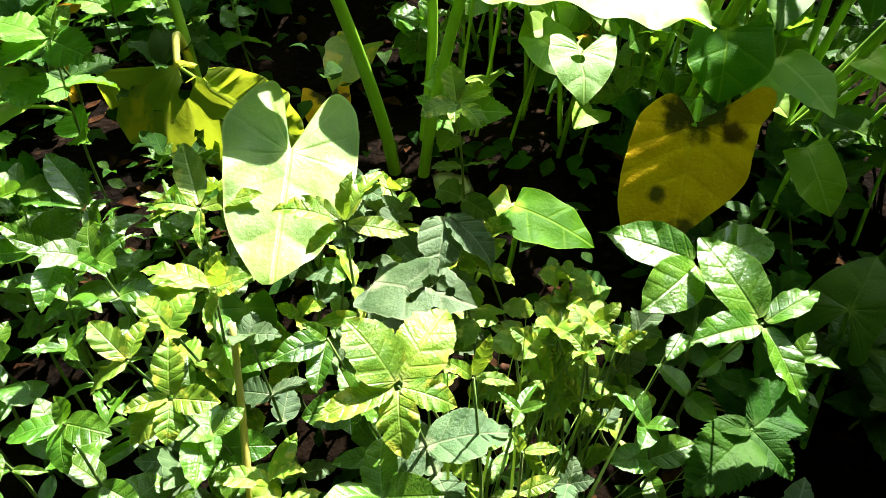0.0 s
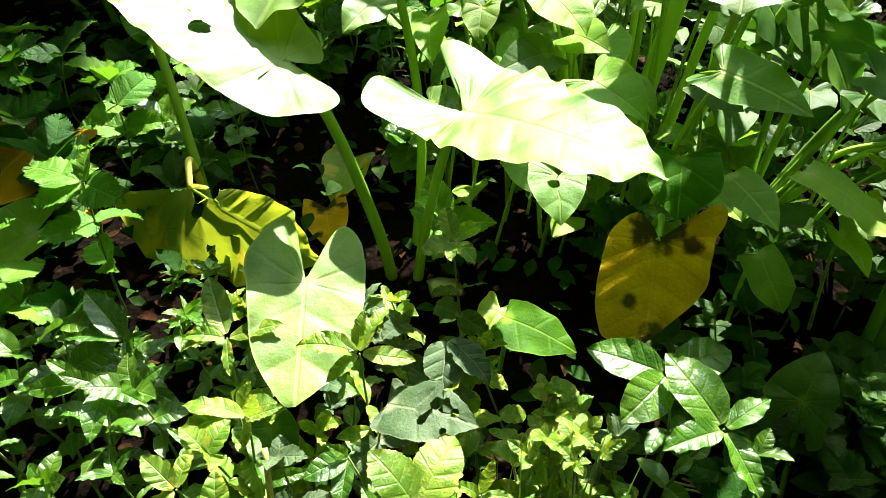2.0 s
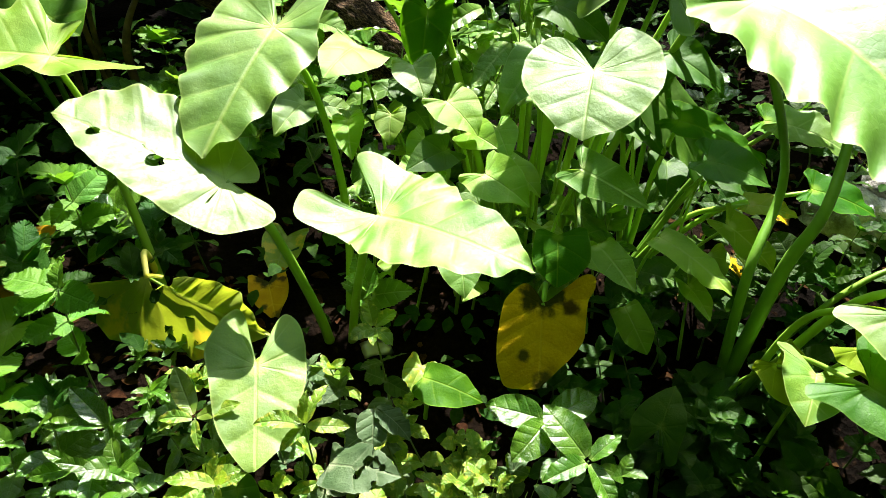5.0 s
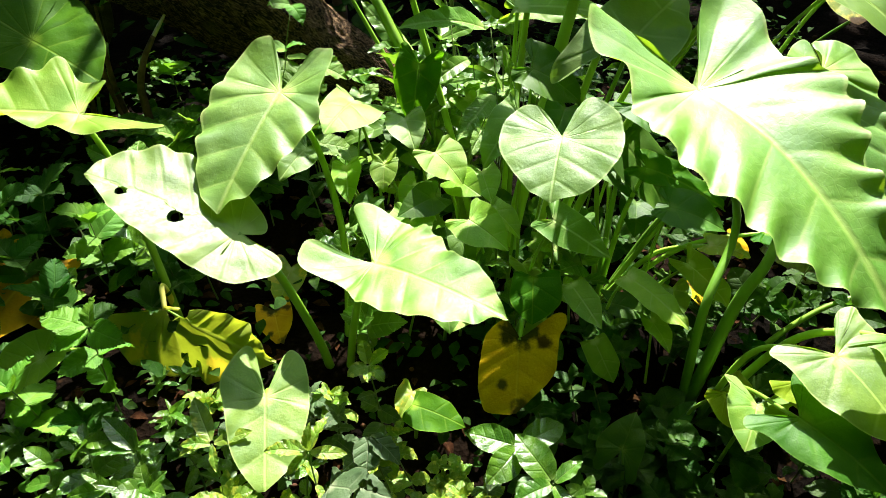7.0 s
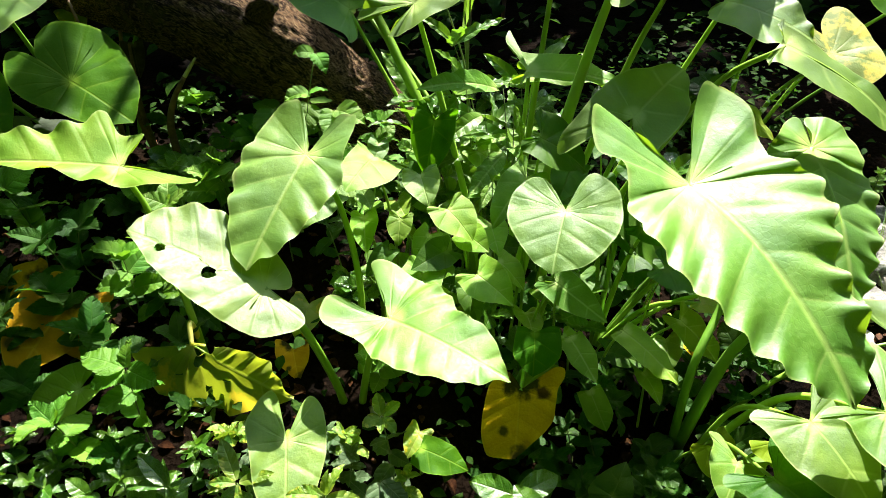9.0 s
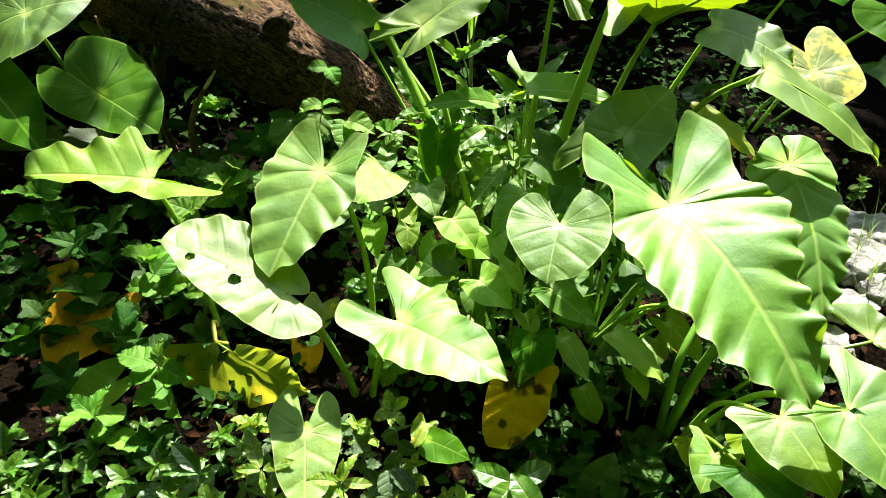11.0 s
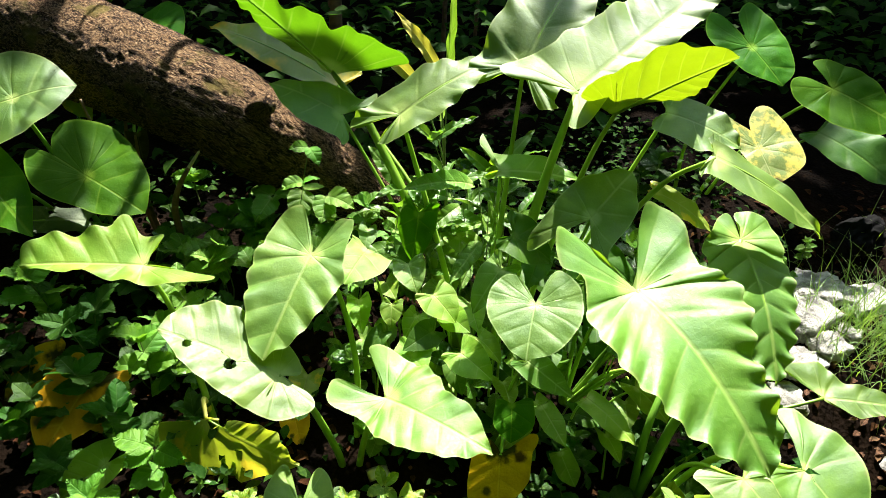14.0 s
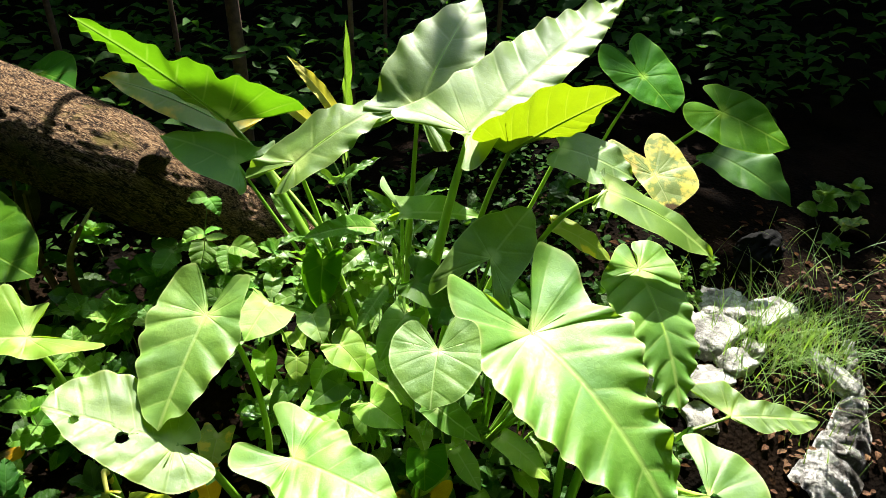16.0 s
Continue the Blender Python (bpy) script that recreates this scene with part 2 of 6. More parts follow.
NETTLE_SHADED = leaf_material("nettle_blade_shaded", (0.012, 0.055, 0.004), (0.030, 0.100, 0.010), (0.070, 0.150, 0.030), (0.09, 0.28, 0.010), rough=0.5, fine=1.5, veins=0.4, gloss=0.15)
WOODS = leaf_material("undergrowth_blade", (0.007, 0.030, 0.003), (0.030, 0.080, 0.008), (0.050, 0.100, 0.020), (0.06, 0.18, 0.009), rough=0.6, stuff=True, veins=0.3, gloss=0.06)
# dark-leaved weed, its green lowered further to put shade into the colour
WEED_SHADE = leaf_material("weed_blade_shade", (0.012, 0.045, 0.003), (0.034, 0.090, 0.008), (0.09, 0.17, 0.035), (0.10, 0.28, 0.010), rough=0.45, gloss=0.2, fine=1.2, veins=0.4)
BAMBOO = leaf_material("lance_blade", (0.045, 0.130, 0.012), (0.100, 0.215, 0.026), (0.22, 0.34, 0.08), (0.22, 0.46, 0.018), rough=0.4, veins=0.5, gloss=0.4)
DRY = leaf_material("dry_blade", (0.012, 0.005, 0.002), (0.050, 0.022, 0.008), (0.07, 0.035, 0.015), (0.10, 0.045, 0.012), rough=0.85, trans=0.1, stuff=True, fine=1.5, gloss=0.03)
RUSTY = leaf_material("rusty_blade", (0.028, 0.012, 0.006), (0.13, 0.062, 0.026), (0.25, 0.13, 0.06), (0.22, 0.08, 0.02), rough=0.75, trans=0.1, stuff=True, fine=1.5, gloss=0.2)
DULL_BROWN = leaf_material("limp_blade", (0.030, 0.024, 0.012), (0.075, 0.060, 0.034), (0.12, 0.10, 0.06), (0.07, 0.05, 0.02), rough=0.8, trans=0.12, fine=1.5, gloss=0.1)
GREY_DEAD = leaf_material("withered_blade", (0.03, 0.05, 0.022), (0.08, 0.11, 0.055), (0.14, 0.17, 0.10), (0.08, 0.12, 0.04), rough=0.8, trans=0.12, fine=1.5)
GRASS = leaf_material("grass_blade", (0.062, 0.149, 0.019), (0.161, 0.260, 0.043), (0.225, 0.338, 0.075), (0.280, 0.480, 0.032), stuff=True, trans=0.4)
PETIOLE = plain_material("petiole", (0.20, 0.40, 0.03), (0.34, 0.54, 0.07), 14.0, 0.4, 0.15, 0.002, trans=0.15, stretch=(1, 1, 0.3))
PETIOLE_DARK = plain_material("petiole_dark", (0.10, 0.25, 0.02), (0.20, 0.38, 0.04), 14.0, 0.45, 0.15, 0.002, stretch=(1, 1, 0.3))
STALK_YELLOW = plain_material("petiole_yellow", (0.50, 0.40, 0.05), (0.62, 0.55, 0.16), 18.0, 0.5, 0.2, 0.002, trans=0.1)
HERB_STEM = plain_material("herb_stem", (0.07, 0.15, 0.03), (0.17, 0.22, 0.06), 40.0, 0.55, 0.3, 0.001)
BROWN_STEM = plain_material("dry_stem", (0.06, 0.03, 0.018), (0.20, 0.11, 0.06), 40.0, 0.75, 0.5, 0.002)
EARTH = ground_material()
BARK = bark_material()
STRAW_DRY = plain_material("dry_straw", (0.42, 0.36, 0.18), (0.66, 0.60, 0.34), 40.0, 0.7, 0.3, 0.001)
STONE = plain_material("pale_stone", (0.16, 0.15, 0.13), (0.62, 0.60, 0.55), 26.0, 0.9, 1.0, 0.02, lo=0.38, hi=0.60)
SACK = plain_material("dirty_sack", (0.10, 0.085, 0.07), (0.70, 0.68, 0.64), 34.0, 0.75, 1.0, 0.02, lo=0.40, hi=0.56)
PEBBLE = plain_material("pebble", (0.022, 0.010, 0.006), (0.09, 0.042, 0.024), 30.0, 0.9, 0.5, 0.004, island=True, gloss=0.05)
SKY_BLOCK = plain_material("sky_block_green", (0.006, 0.014, 0.004), (0.016, 0.035, 0.008), 6.0, 0.8, 0.8, 0.05)
PLASTIC = plain_material("black_plastic", (0.004, 0.004, 0.004), (0.009, 0.009, 0.009), 30.0, 0.85, 0.15, 0.002, gloss=0.03)
PALE_LITTER = plain_material("pale_paper", (0.70, 0.68, 0.64), (0.82, 0.81, 0.78), 30.0, 0.7, 0.3, 0.002)

# ---------------------------------------------------------------- building helpers


def link_mesh(name, bm, material, smooth=True):
    me = bpy.data.meshes.new(name)
    bm.to_mesh(me)
    bm.free()
    me.materials.append(material)
    if smooth:
        me.polygons.foreach_set("use_smooth", [True] * len(me.polygons))
    return me


def child(name, me, parent, m=None, label=""):
    """One mesh object under a thing or a part; m is its pose in the world."""
    ob = new(name, me)
    ob.parent = parent
    up = parent.matrix_basis.copy()
    if parent.parent:
        up = parent.parent.matrix_basis @ up
    ob.matrix_basis = up.inverted() @ (m or Matrix())
    return tagged(ob, label)


def part(name, bm, material, parent, label="", m=None):
    return child(name, link_mesh(name, bm, material), parent, m, label)


def thing(name, bm, material, label, category, group="", kind="", m=None):
    ob = new(name, link_mesh(name, bm, material))
    ob.matrix_basis = m or Matrix()
    return tagged(ob, label, category, group, kind)


def holder(name, place, label, category, group=""):
    e = new(name)
    e.empty_display_size = 0.05
    e.matrix_basis = Matrix.Translation(place)
    return tagged(e, label, category, group)


def smoothstep(a, b, x):
    k = min(1.0, max(0.0, (x - a) / (b - a)))
    return k * k * (3 - 2 * k)


def catmull(pts, n):
    """n + 1 points along a smooth curve through pts (tuples of any size)."""
    p = [np.array(q, float) for q in pts]
    p = [2 * p[0] - p[1], *p, 2 * p[-1] - p[-2]]
    out, spans = [], len(p) - 3
    for i in range(n + 1):
        g = i / n * spans
        k = min(int(g), spans - 1)
        u = g - k
        a, b, c, d = p[k : k + 4]
        out.append(0.5 * (2 * b + (c - a) * u + (2 * a - 5 * b + 4 * c - d) * u * u + (3 * b - a - 3 * c + d) * u**3))
    return out


def even(pts, n):
    """n + 1 evenly spaced points along a smooth curve through pts."""
    fine = np.array(catmull(pts, 12 * n))
    run = np.concatenate([[0.0], np.cumsum(np.linalg.norm(np.diff(fine, axis=0), axis=1))])
    at = np.linspace(0.0, run[-1], n + 1)
    return [tuple(q) for q in np.stack([np.interp(at, run, fine[:, 0]), np.interp(at, run, fine[:, 1])], 1)]


def tube(bm, pts, radii, sides=8, n=16, cap=True, lumps=0.0, squash=1.0, bark=0.0):
    """A tapering stalk along a smooth curve."""
    uv = bm.loops.layers.uv.get("shape") or bm.loops.layers.uv.new("shape")
    path = [Vector(q) for q in catmull(pts, n)]
    run = [0.0]
    for a, b in zip(path, path[1:]):
        run.append(run[-1] + (b - a).length)
    rad = [float(q[0]) for q in catmull([(r,) for r in radii], n)]
    side = Vector((1, 0, 0))
    rings = []
    for i, q in enumerate(path):
        ahead = (path[min(i + 1, n)] - path[max(i - 1, 0)]).normalized()
        side = (side - ahead * side.dot(ahead))
        side = (side if side.length > 1e-3 else ahead.orthogonal()).normalized()
        across = ahead.cross(side)
        ring = []
        for k in range(sides):
            a = 2 * math.pi * k / sides
            r = max(rad[i], 1e-4)
            if lumps:
                r *= 1 + lumps * noise.noise(q * 9 + Vector((math.cos(a), math.sin(a), 0)) * 1.4) + 0.5 * lumps * noise.noise(q * 31 + Vector((math.cos(a), math.sin(a), 3)) * 3)
            if bark:
                c = Vector((math.cos(a) * 7.0, math.sin(a) * 7.0, run[i] * 24.0))
                r += bark * (1 - 2.6 * abs(noise.noise(c))) + 0.7 * bark * noise.noise(c * 2.7) - 0.5 * bark * abs(noise.noise(c * 6.1))
            ring.append(bm.verts.new(q + side * math.cos(a) * r + across * math.sin(a) * r * squash))
        rings.append(ring)
    for i, (a, b) in enumerate(zip(rings, rings[1:])):
        for k in range(sides):
            f = bm.faces.new((a[k], a[(k + 1) % sides], b[(k + 1) % sides], b[k]))
            for lp, at in zip(f.loops, ((k, i), (k + 1, i), (k + 1, i + 1), (k, i + 1))):
                lp[uv].uv = (at[0] / sides, run[at[1]])
    if cap:
        bm.faces.new(rings[0][::-1])
        bm.faces.new(rings[-1])
    return bm


def outline_side(lobe, wide, sinus, blunt=0.0):
    """Half of a leaf's edge, from the notch round the lobe to the tip, for a blade one long."""
    lx, ly = lobe
    w, yw = wide
    tipw = 0.42 + 0.40 * blunt
    return [(0.0, sinus), (lx * 0.42, ly * 0.47 + sinus * 0.4), (lx * 0.78, ly * 0.88), (lx * 1.06, ly * 1.0), (lx * 1.30 + 0.05 * w, ly * 0.84),
            (max(w * 0.86, min(w, lx * 1.40)), ly * 0.42 if ly * 0.42 < yw - 0.1 else yw - 0.1), (w, yw), (w * 0.82, yw + (1 - yw) * 0.38),
            (w * tipw, yw + (1 - yw) * 0.74), (0.0, 1.0)]


def leaf_mesh(name, material, length, right, left, sinus=-0.03, arch=0.07, fold=0.06, wave=0.02, waves=6.0, quilt=0.012, nv=7, droop=0.15,
              cup=0.0, seed=0, n=44, rows=7, teeth=0, tooth=0.02, holes=(), bite=0.0, twist=0.0, blunt=0.0, scallop=0.02):
    """A blade with its stalk's joint at the origin, its tip along +y and its upper face along +z.
    right, left: (lobe x, lobe y, half width, where it is widest), or the edge's turns from notch to tip, as shares of the length."""
    rnd = random.Random(seed)
    ph = [rnd.uniform(0, 6.28) for _ in range(4)]
    bm = bmesh.new()
    uv_shape, uv_vein = bm.loops.layers.uv.new("shape"), bm.loops.layers.uv.new("vein")
    data = {}

    def lift(x, y, s, u, sgn):
        z = fold * abs(x) * (1 - 0.55 * abs(x)) + cup * x * x
        z += arch * 4 * y * (1 - y) if y > 0 else -droop * y * y * 4
        valley = 1 - abs(math.sin(math.pi * u * nv)) ** 0.8
        z -= quilt * 1.2 * (0.7 + 0.9 * noise.noise(Vector((u * 6, sgn * 3.0, ph[2])))) * valley * math.sin(math.pi * min(1.0, s * 0.88)) ** 1.2 * (0.08 + 0.92 * smoothstep(0.34, 0.56, u))
        z += 0.8 * wave * (0.15 + 0.85 * smoothstep(0.34, 0.56, u)) * s ** 3 * math.cos(6.283 * waves * u + 3.1) * (1 + 0.5 * math.sin(9 * u + ph[0])) + 0.6 * wave * s * s * math.sin(6.283 * waves * 0.43 * u + ph[1] - sgn)
        z += (0.04 * noise.noise(Vector((x * 2.6 + ph[2], y * 2.6, ph[3]))) + 0.012 * noise.noise(Vector((x * 8, y * 8 + ph[1], ph[3])))) * min(1.0, 4 * abs(x) + 0.15)
        return z + twist * x * y

    spine = {}

    def mid(y):
        key = round(y, 4)
        if key not in spine:
            v = bm.verts.new((0, y * length, lift(0, y, 0, 0, 0) * length))
            spine[key] = v
            data[v] = (0.0, y)
        return spine[key]

    for sgn, side in ((1, right), (-1, left)):
        if isinstance(side, list):
            edge = even([(0.0, min(sinus, 0.0)), *side, (0.0, 1.0)], n)
        else:
            lx, ly, w, yw = side
            edge = catmull(outline_side((abs(lx), ly), (abs(w), yw), sinus, blunt), n)
        prev = None
        for i, (ex, ey) in enumerate(edge):
            ex = max(ex, 0.0)
            u = i / n
            if i > n * 0.42:
                ex *= 1 - 0.8 * scallop * (0.62 - abs(math.sin(math.pi * waves * u + 0.6 * math.sin(4 * u + ph[1]))) ** 0.8 * (0.8 + 0.4 * math.sin(11 * u + ph[0]))) * min(1.0, 2.2 * (1 - u))
            if teeth:
                k = (u * teeth) % 1.0
                ex, ey = ex * (1 + tooth * 4 * (k - 0.5)), ey + tooth * (k - 0.5) * 1.2
            if bite:
                g = noise.noise(Vector((u * 9 + ph[0], sgn * 5.0, ph[1])))
                if g > 0.12:
                    ex *= 1 - bite * min(1, (g - 0.12) * 5)
            ys = 0.0 if i < n * 0.25 else max(0.0, min(1.0, ey - 0.62 * ex))
            if i == n:
                ys = 1.0
            col = [mid(ys)]
            for r in range(1, rows + 1):
                s = r / rows
                b = s * (1 - s) * 0.10 * ex
                x, y = sgn * ex * s, ys + (ey - ys) * s - (b if i > n * 0.45 else 0)
                if i in (0, n) and r < rows + 1:
                    col.append(mid(y if i == 0 else 1.0))
                    continue
                v = bm.verts.new((x * length, y * length, lift(x, y, s, u, sgn) * length))
                data[v] = (x, y)
                col.append(v)
            if prev:
                for r in range(rows):
                    quad = [prev[r], prev[r + 1], col[r + 1], col[r]]
                    seen = []
                    for v in quad:
                        if v not in seen:
                            seen.append(v)
                    if len(seen) < 3:
                        continue
                    if sgn < 0:
                        seen.reverse()
                    try:
                        f = bm.faces.new(seen)
                    except ValueError:
                        continue
                    for lp in f.loops:
                        lp[uv_shape].uv = data[lp.vert]
                        k = (i - 1) if lp.vert in prev and lp.vert not in col else i
                        rr = (prev if k == i - 1 else col).index(lp.vert)
                        lp[uv_vein].uv = (k / n * nv, rr / rows)
            prev = col
    for hx, hy, hr in holes:
        gone = [v for v in bm.verts if math.hypot(v.co.x / length - hx, (v.co.y / length - hy) * 1.2) < hr]
        bmesh.ops.delete(bm, geom=gone, context="VERTS")
        for v in bm.verts:
            d = Vector((v.co.x / length - hx, (v.co.y / length - hy) * 1.2, 0))
            if v.is_boundary and d.length < hr * 2.6 and d.length > 1e-5:
                k = hr * (1 + 0.25 * noise.noise(d.normalized() * 2 + Vector((hx * 9, 0, 0)))) / d.length
                v.co.x, v.co.y = (hx + d.x * k) * length, (hy + d.y * k / 1.2) * length
    bm.normal_update()
    return link_mesh(name, bm, material)


def frame_of(hub, tip, up):
    """The pose of a blade: joint, direction of the tip, upper face."""
    y = (Vector(tip) - Vector(hub)).normalized()
    z = Vector(up)
    z = (z - y * z.dot(y)).normalized()
    x = y.cross(z)
    m = Matrix((x, y, z)).transposed().to_4x4()
    m.translation = hub
    return m


def stalk(plant, pts, r0=0.006, r1=0.0035, material=None, n=18, name="petiole", label=""):
    """A petiole from the ground (first point) to the blade's joint."""
    bm = tube(bmesh.new(), pts, [r0, (r0 + r1) * 0.52, r1], 9, n)
    return part(name, bm, material or PETIOLE, plant, label)


def blade(plant, hub, tip, up, right, left, material, seed=0, rib=True, label="", **shape):
    """One leaf of an elephant-ear plant: the blade and its raised midrib."""
    length = (Vector(tip) - Vector(hub)).length
    shape.setdefault("n", 90 if length > 0.15 else 40)
    shape.setdefault("rows", 9 if length > 0.15 else 6)
    me = leaf_mesh("leaf", material, length, right, left, seed=seed, **shape)
    ob = child("leaf", me, plant, frame_of(hub, tip, up), label)
    if rib:
        a, f = shape.get("arch", 0.08), length
        pts = [(0, y * f, a * 4 * y * (1 - y) * f - 0.0042) for y in (0.0, 0.25, 0.5, 0.75, 0.96)]
        bm = tube(bmesh.new(), pts, [0.0034 * (f / 0.3) ** 0.5, 0.002 * (f / 0.3) ** 0.5, 0.0006], 6, 14)
        part("midrib", bm, PETIOLE, ob, "", frame_of(hub, tip, up))
    return ob


# ---------------------------------------------------------------- ground


def height(x, y):
    """The lie of the land: a bed that rises gently away from the camera and to the side."""
    z = -0.05 + 0.17 * smoothstep(0.35, 1.0, y) + 0.13 * smoothstep(1.0, 2.2, y) + 0.12 * smoothstep(0.65, 1.35, x) * smoothstep(0.1, 0.9, y)
    z += 0.10 * math.exp(-((x + 0.12) ** 2 + (y - 1.42) ** 2) / 0.03)
    z += 0.018 * noise.noise(Vector((x * 4, y * 4, 0))) + 0.010 * noise.noise(Vector((x * 13, y * 13, 2)))
    return z


bm = bmesh.new()
fine_x = [-60, -30, -14, -7, -4] + [-2.6 + 0.045 * i for i in range(124)] + [4, 7, 14, 30, 60]
fine_y = [-60, -30, -14, -6, -3, -1.5] + [-0.7 + 0.045 * i for i in range(110)] + [5.5, 8, 14, 30, 60]
grid = [[bm.verts.new((x, y, height(x, y))) for x in fine_x] for y in fine_y]
for j in range(len(fine_y) - 1):
    for i in range(len(fine_x) - 1):
        bm.faces.new((grid[j][i], grid[j][i + 1], grid[j + 1][i + 1], grid[j + 1][i]))
thing("ground", bm, EARTH, "crumbly garden earth with the shade under the plants in its colour", "ground", kind="structure")

# ---------------------------------------------------------------- leaning tree trunk
bm = tube(bmesh.new(), [(0.34, 1.93, 0.12), (0.083, 1.82, 0.369), (-0.047, 1.79, 0.481), (-0.193, 1.76, 0.610), (-0.334, 1.80, 0.703), (-0.493, 1.92, 0.745), (-0.676, 2.08, 0.775), (-0.98, 2.32, 0.84), (-1.65, 2.80, 1.08)],
          [0.11, 0.115, 0.12, 0.14, 0.148, 0.155, 0.165, 0.175, 0.17], 150, 420, lumps=0.035, bark=0.004)
leaning = holder("leaning_tree", (0.34, 1.93, height(0.34, 1.93)), "old tree with a rough brown trunk leaning low", "tree")
part("trunk", bm, BARK, leaning)
bm = tube(bmesh.new(), [(-0.24, 1.72, 0.70), (-0.20, 1.66, 0.76), (-0.17, 1.63, 0.78)], [0.045, 0.036, 0.024], 18, 10, lumps=0.3)
part("knot", bm, BARK, leaning)

# ---------------------------------------------------------------- elephant-ear plants
GROUP = "elephant-ear plants"
main = holder("elephant_ear", (0.34, 1.12, height(0.34, 1.12)), "tall elephant-ear plant with many big glossy green leaves", "plant", GROUP)
rightp = holder("elephant_ear", (0.645, 0.715, height(0.645, 0.715)), "elephant-ear plant with one huge wavy sunlit leaf", "plant", GROUP)
front = holder("elephant_ear", (-0.03, 0.93, height(-0.03, 0.93)), "elephant-ear plant with long-lobed shining green leaves", "plant", GROUP)
leftp = holder("elephant_ear", (-0.36, 1.02, height(-0.36, 1.02)), "elephant-ear plant with a chewed yellowing lower leaf", "plant", GROUP)
backp = holder("elephant_ear", (-0.72, 1.85, height(-0.72, 1.85)), "dark green elephant-ear plant in shade beside the trunk", "plant", GROUP)
farp = holder("elephant_ear", (1.25, 1.75, height(1.25, 1.75)), "elephant-ear plant with rounded half-yellowed leaves", "plant", GROUP)

# the huge leaf
blade(rightp, (0.505, 0.645, 0.771), (0.635, 0.336, 0.602), (0.091, -0.446, 0.890), [(0.11, -0.31), (0.23, -0.43), (0.32, -0.26), (0.26, -0.14), (0.39, 0.09), (0.38, 0.36), (0.32, 0.57), (0.21, 0.80)],
      [(0.10, -0.14), (0.26, -0.34), (0.35, -0.36), (0.42, -0.21), (0.35, 0.06), (0.40, 0.25), (0.22, 0.56), (0.16, 0.86)], TARO, 1,
      wave=0.022, waves=15, quilt=0.010, nv=11, arch=0.10, fold=0.20, droop=-0.08, scallop=0.08, n=140, rows=14)
stalk(rightp, [(0.650, 0.720, 0.05), (0.648, 0.720, 0.297), (0.722, 0.800, 0.444), (0.505, 0.645, 0.768)], 0.010, 0.006, PETIOLE_DARK)
# its neighbour, seen behind it
blade(rightp, (0.898, 0.919, 0.668), (0.879, 0.643, 0.470), (0.20, -0.58, 0.79), [(0.04, -0.20), (0.17, -0.12), (0.36, 0.10), (0.39, 0.28), (0.29, 0.53), (0.21, 0.77), (0.11, 0.94)],
      [(0.05, -0.22), (0.24, -0.20), (0.31, -0.02), (0.26, 0.32), (0.22, 0.55), (0.14, 0.79)], TARO, 2,
      wave=0.026, waves=13, quilt=0.022, nv=11, fold=0.10, scallop=0.07, n=120, rows=12)
stalk(rightp, [(0.660, 0.715, 0.05), (0.695, 0.700, 0.314), (0.752, 0.715, 0.450), (0.898, 0.919, 0.666)], 0.014, 0.006, PETIOLE_DARK)
# white-lit leaf
blade(front, (-0.083, 1.017, 0.663), (-0.198, 0.831, 0.535), (-0.204, -0.468, 0.860), [(0.04, -0.12), (0.22, -0.39), (0.30, -0.42), (0.42, -0.31), (0.47, -0.06), (0.48, 0.14), (0.44, 0.38), (0.21, 0.86)],
      [(0.03, -0.12), (0.11, -0.36), (0.19, -0.41), (0.26, -0.39), (0.30, -0.07), (0.37, 0.23), (0.19, 0.78), (0.06, 0.90)], TARO, 3,
      wave=0.016, waves=9, quilt=0.006, nv=9, scallop=0.08, fold=0.05, arch=0.03, droop=-0.05, n=110, rows=11)
stalk(front, [(-0.02, 0.95, 0.05), (0.0, 1.03, 0.30), (-0.03, 1.06, 0.52), (-0.083, 1.018, 0.660)], 0.009, 0.005)
# leaf with insect holes
blade(front, (-0.170, 0.820, 0.503), (-0.404, 0.894, 0.597), (0.291, -0.294, 0.910), [(0.06, -0.16), (0.20, -0.10), (0.34, 0.12), (0.37, 0.36), (0.42, 0.56), (0.38, 0.74), (0.23, 0.95)],
      [(0.03, -0.12), (0.08, -0.28), (0.18, -0.36), (0.28, -0.30), (0.39, -0.08), (0.34, 0.35), (0.22, 0.70), (0.14, 0.80)], TARO, 4,
      wave=0.012, waves=8, quilt=0.004, nv=10, arch=0.03, fold=0.05, droop=-0.10, scallop=0.05, holes=[(-0.08, 0.37, 0.055), (-0.04, 0.74, 0.042)], n=110, rows=18)
stalk(front, [(-0.05, 0.91, 0.05), (-0.07, 0.86, 0.22), (-0.12, 0.82, 0.42), (-0.170, 0.820, 0.500)], 0.010, 0.006)
# three-pointed leaf
blade(front, (0.052, 0.765, 0.450), (0.236, 0.575, 0.459), (-0.103, -0.051, 0.993), [(0.04, -0.16), (0.12, -0.37), (0.22, -0.40), (0.34, -0.30), (0.28, -0.03), (0.38, 0.18), (0.36, 0.36), (0.28, 0.68)],
      [(0.13, -0.17), (0.23, -0.36), (0.30, -0.36), (0.38, -0.26), (0.39, -0.02), (0.38, 0.23), (0.26, 0.43), (0.23, 0.68)], TARO, 5,
      wave=0.022, waves=11, quilt=0.009, nv=10, arch=0.04, fold=0.15, droop=-0.20, scallop=0.06, n=110, rows=11)
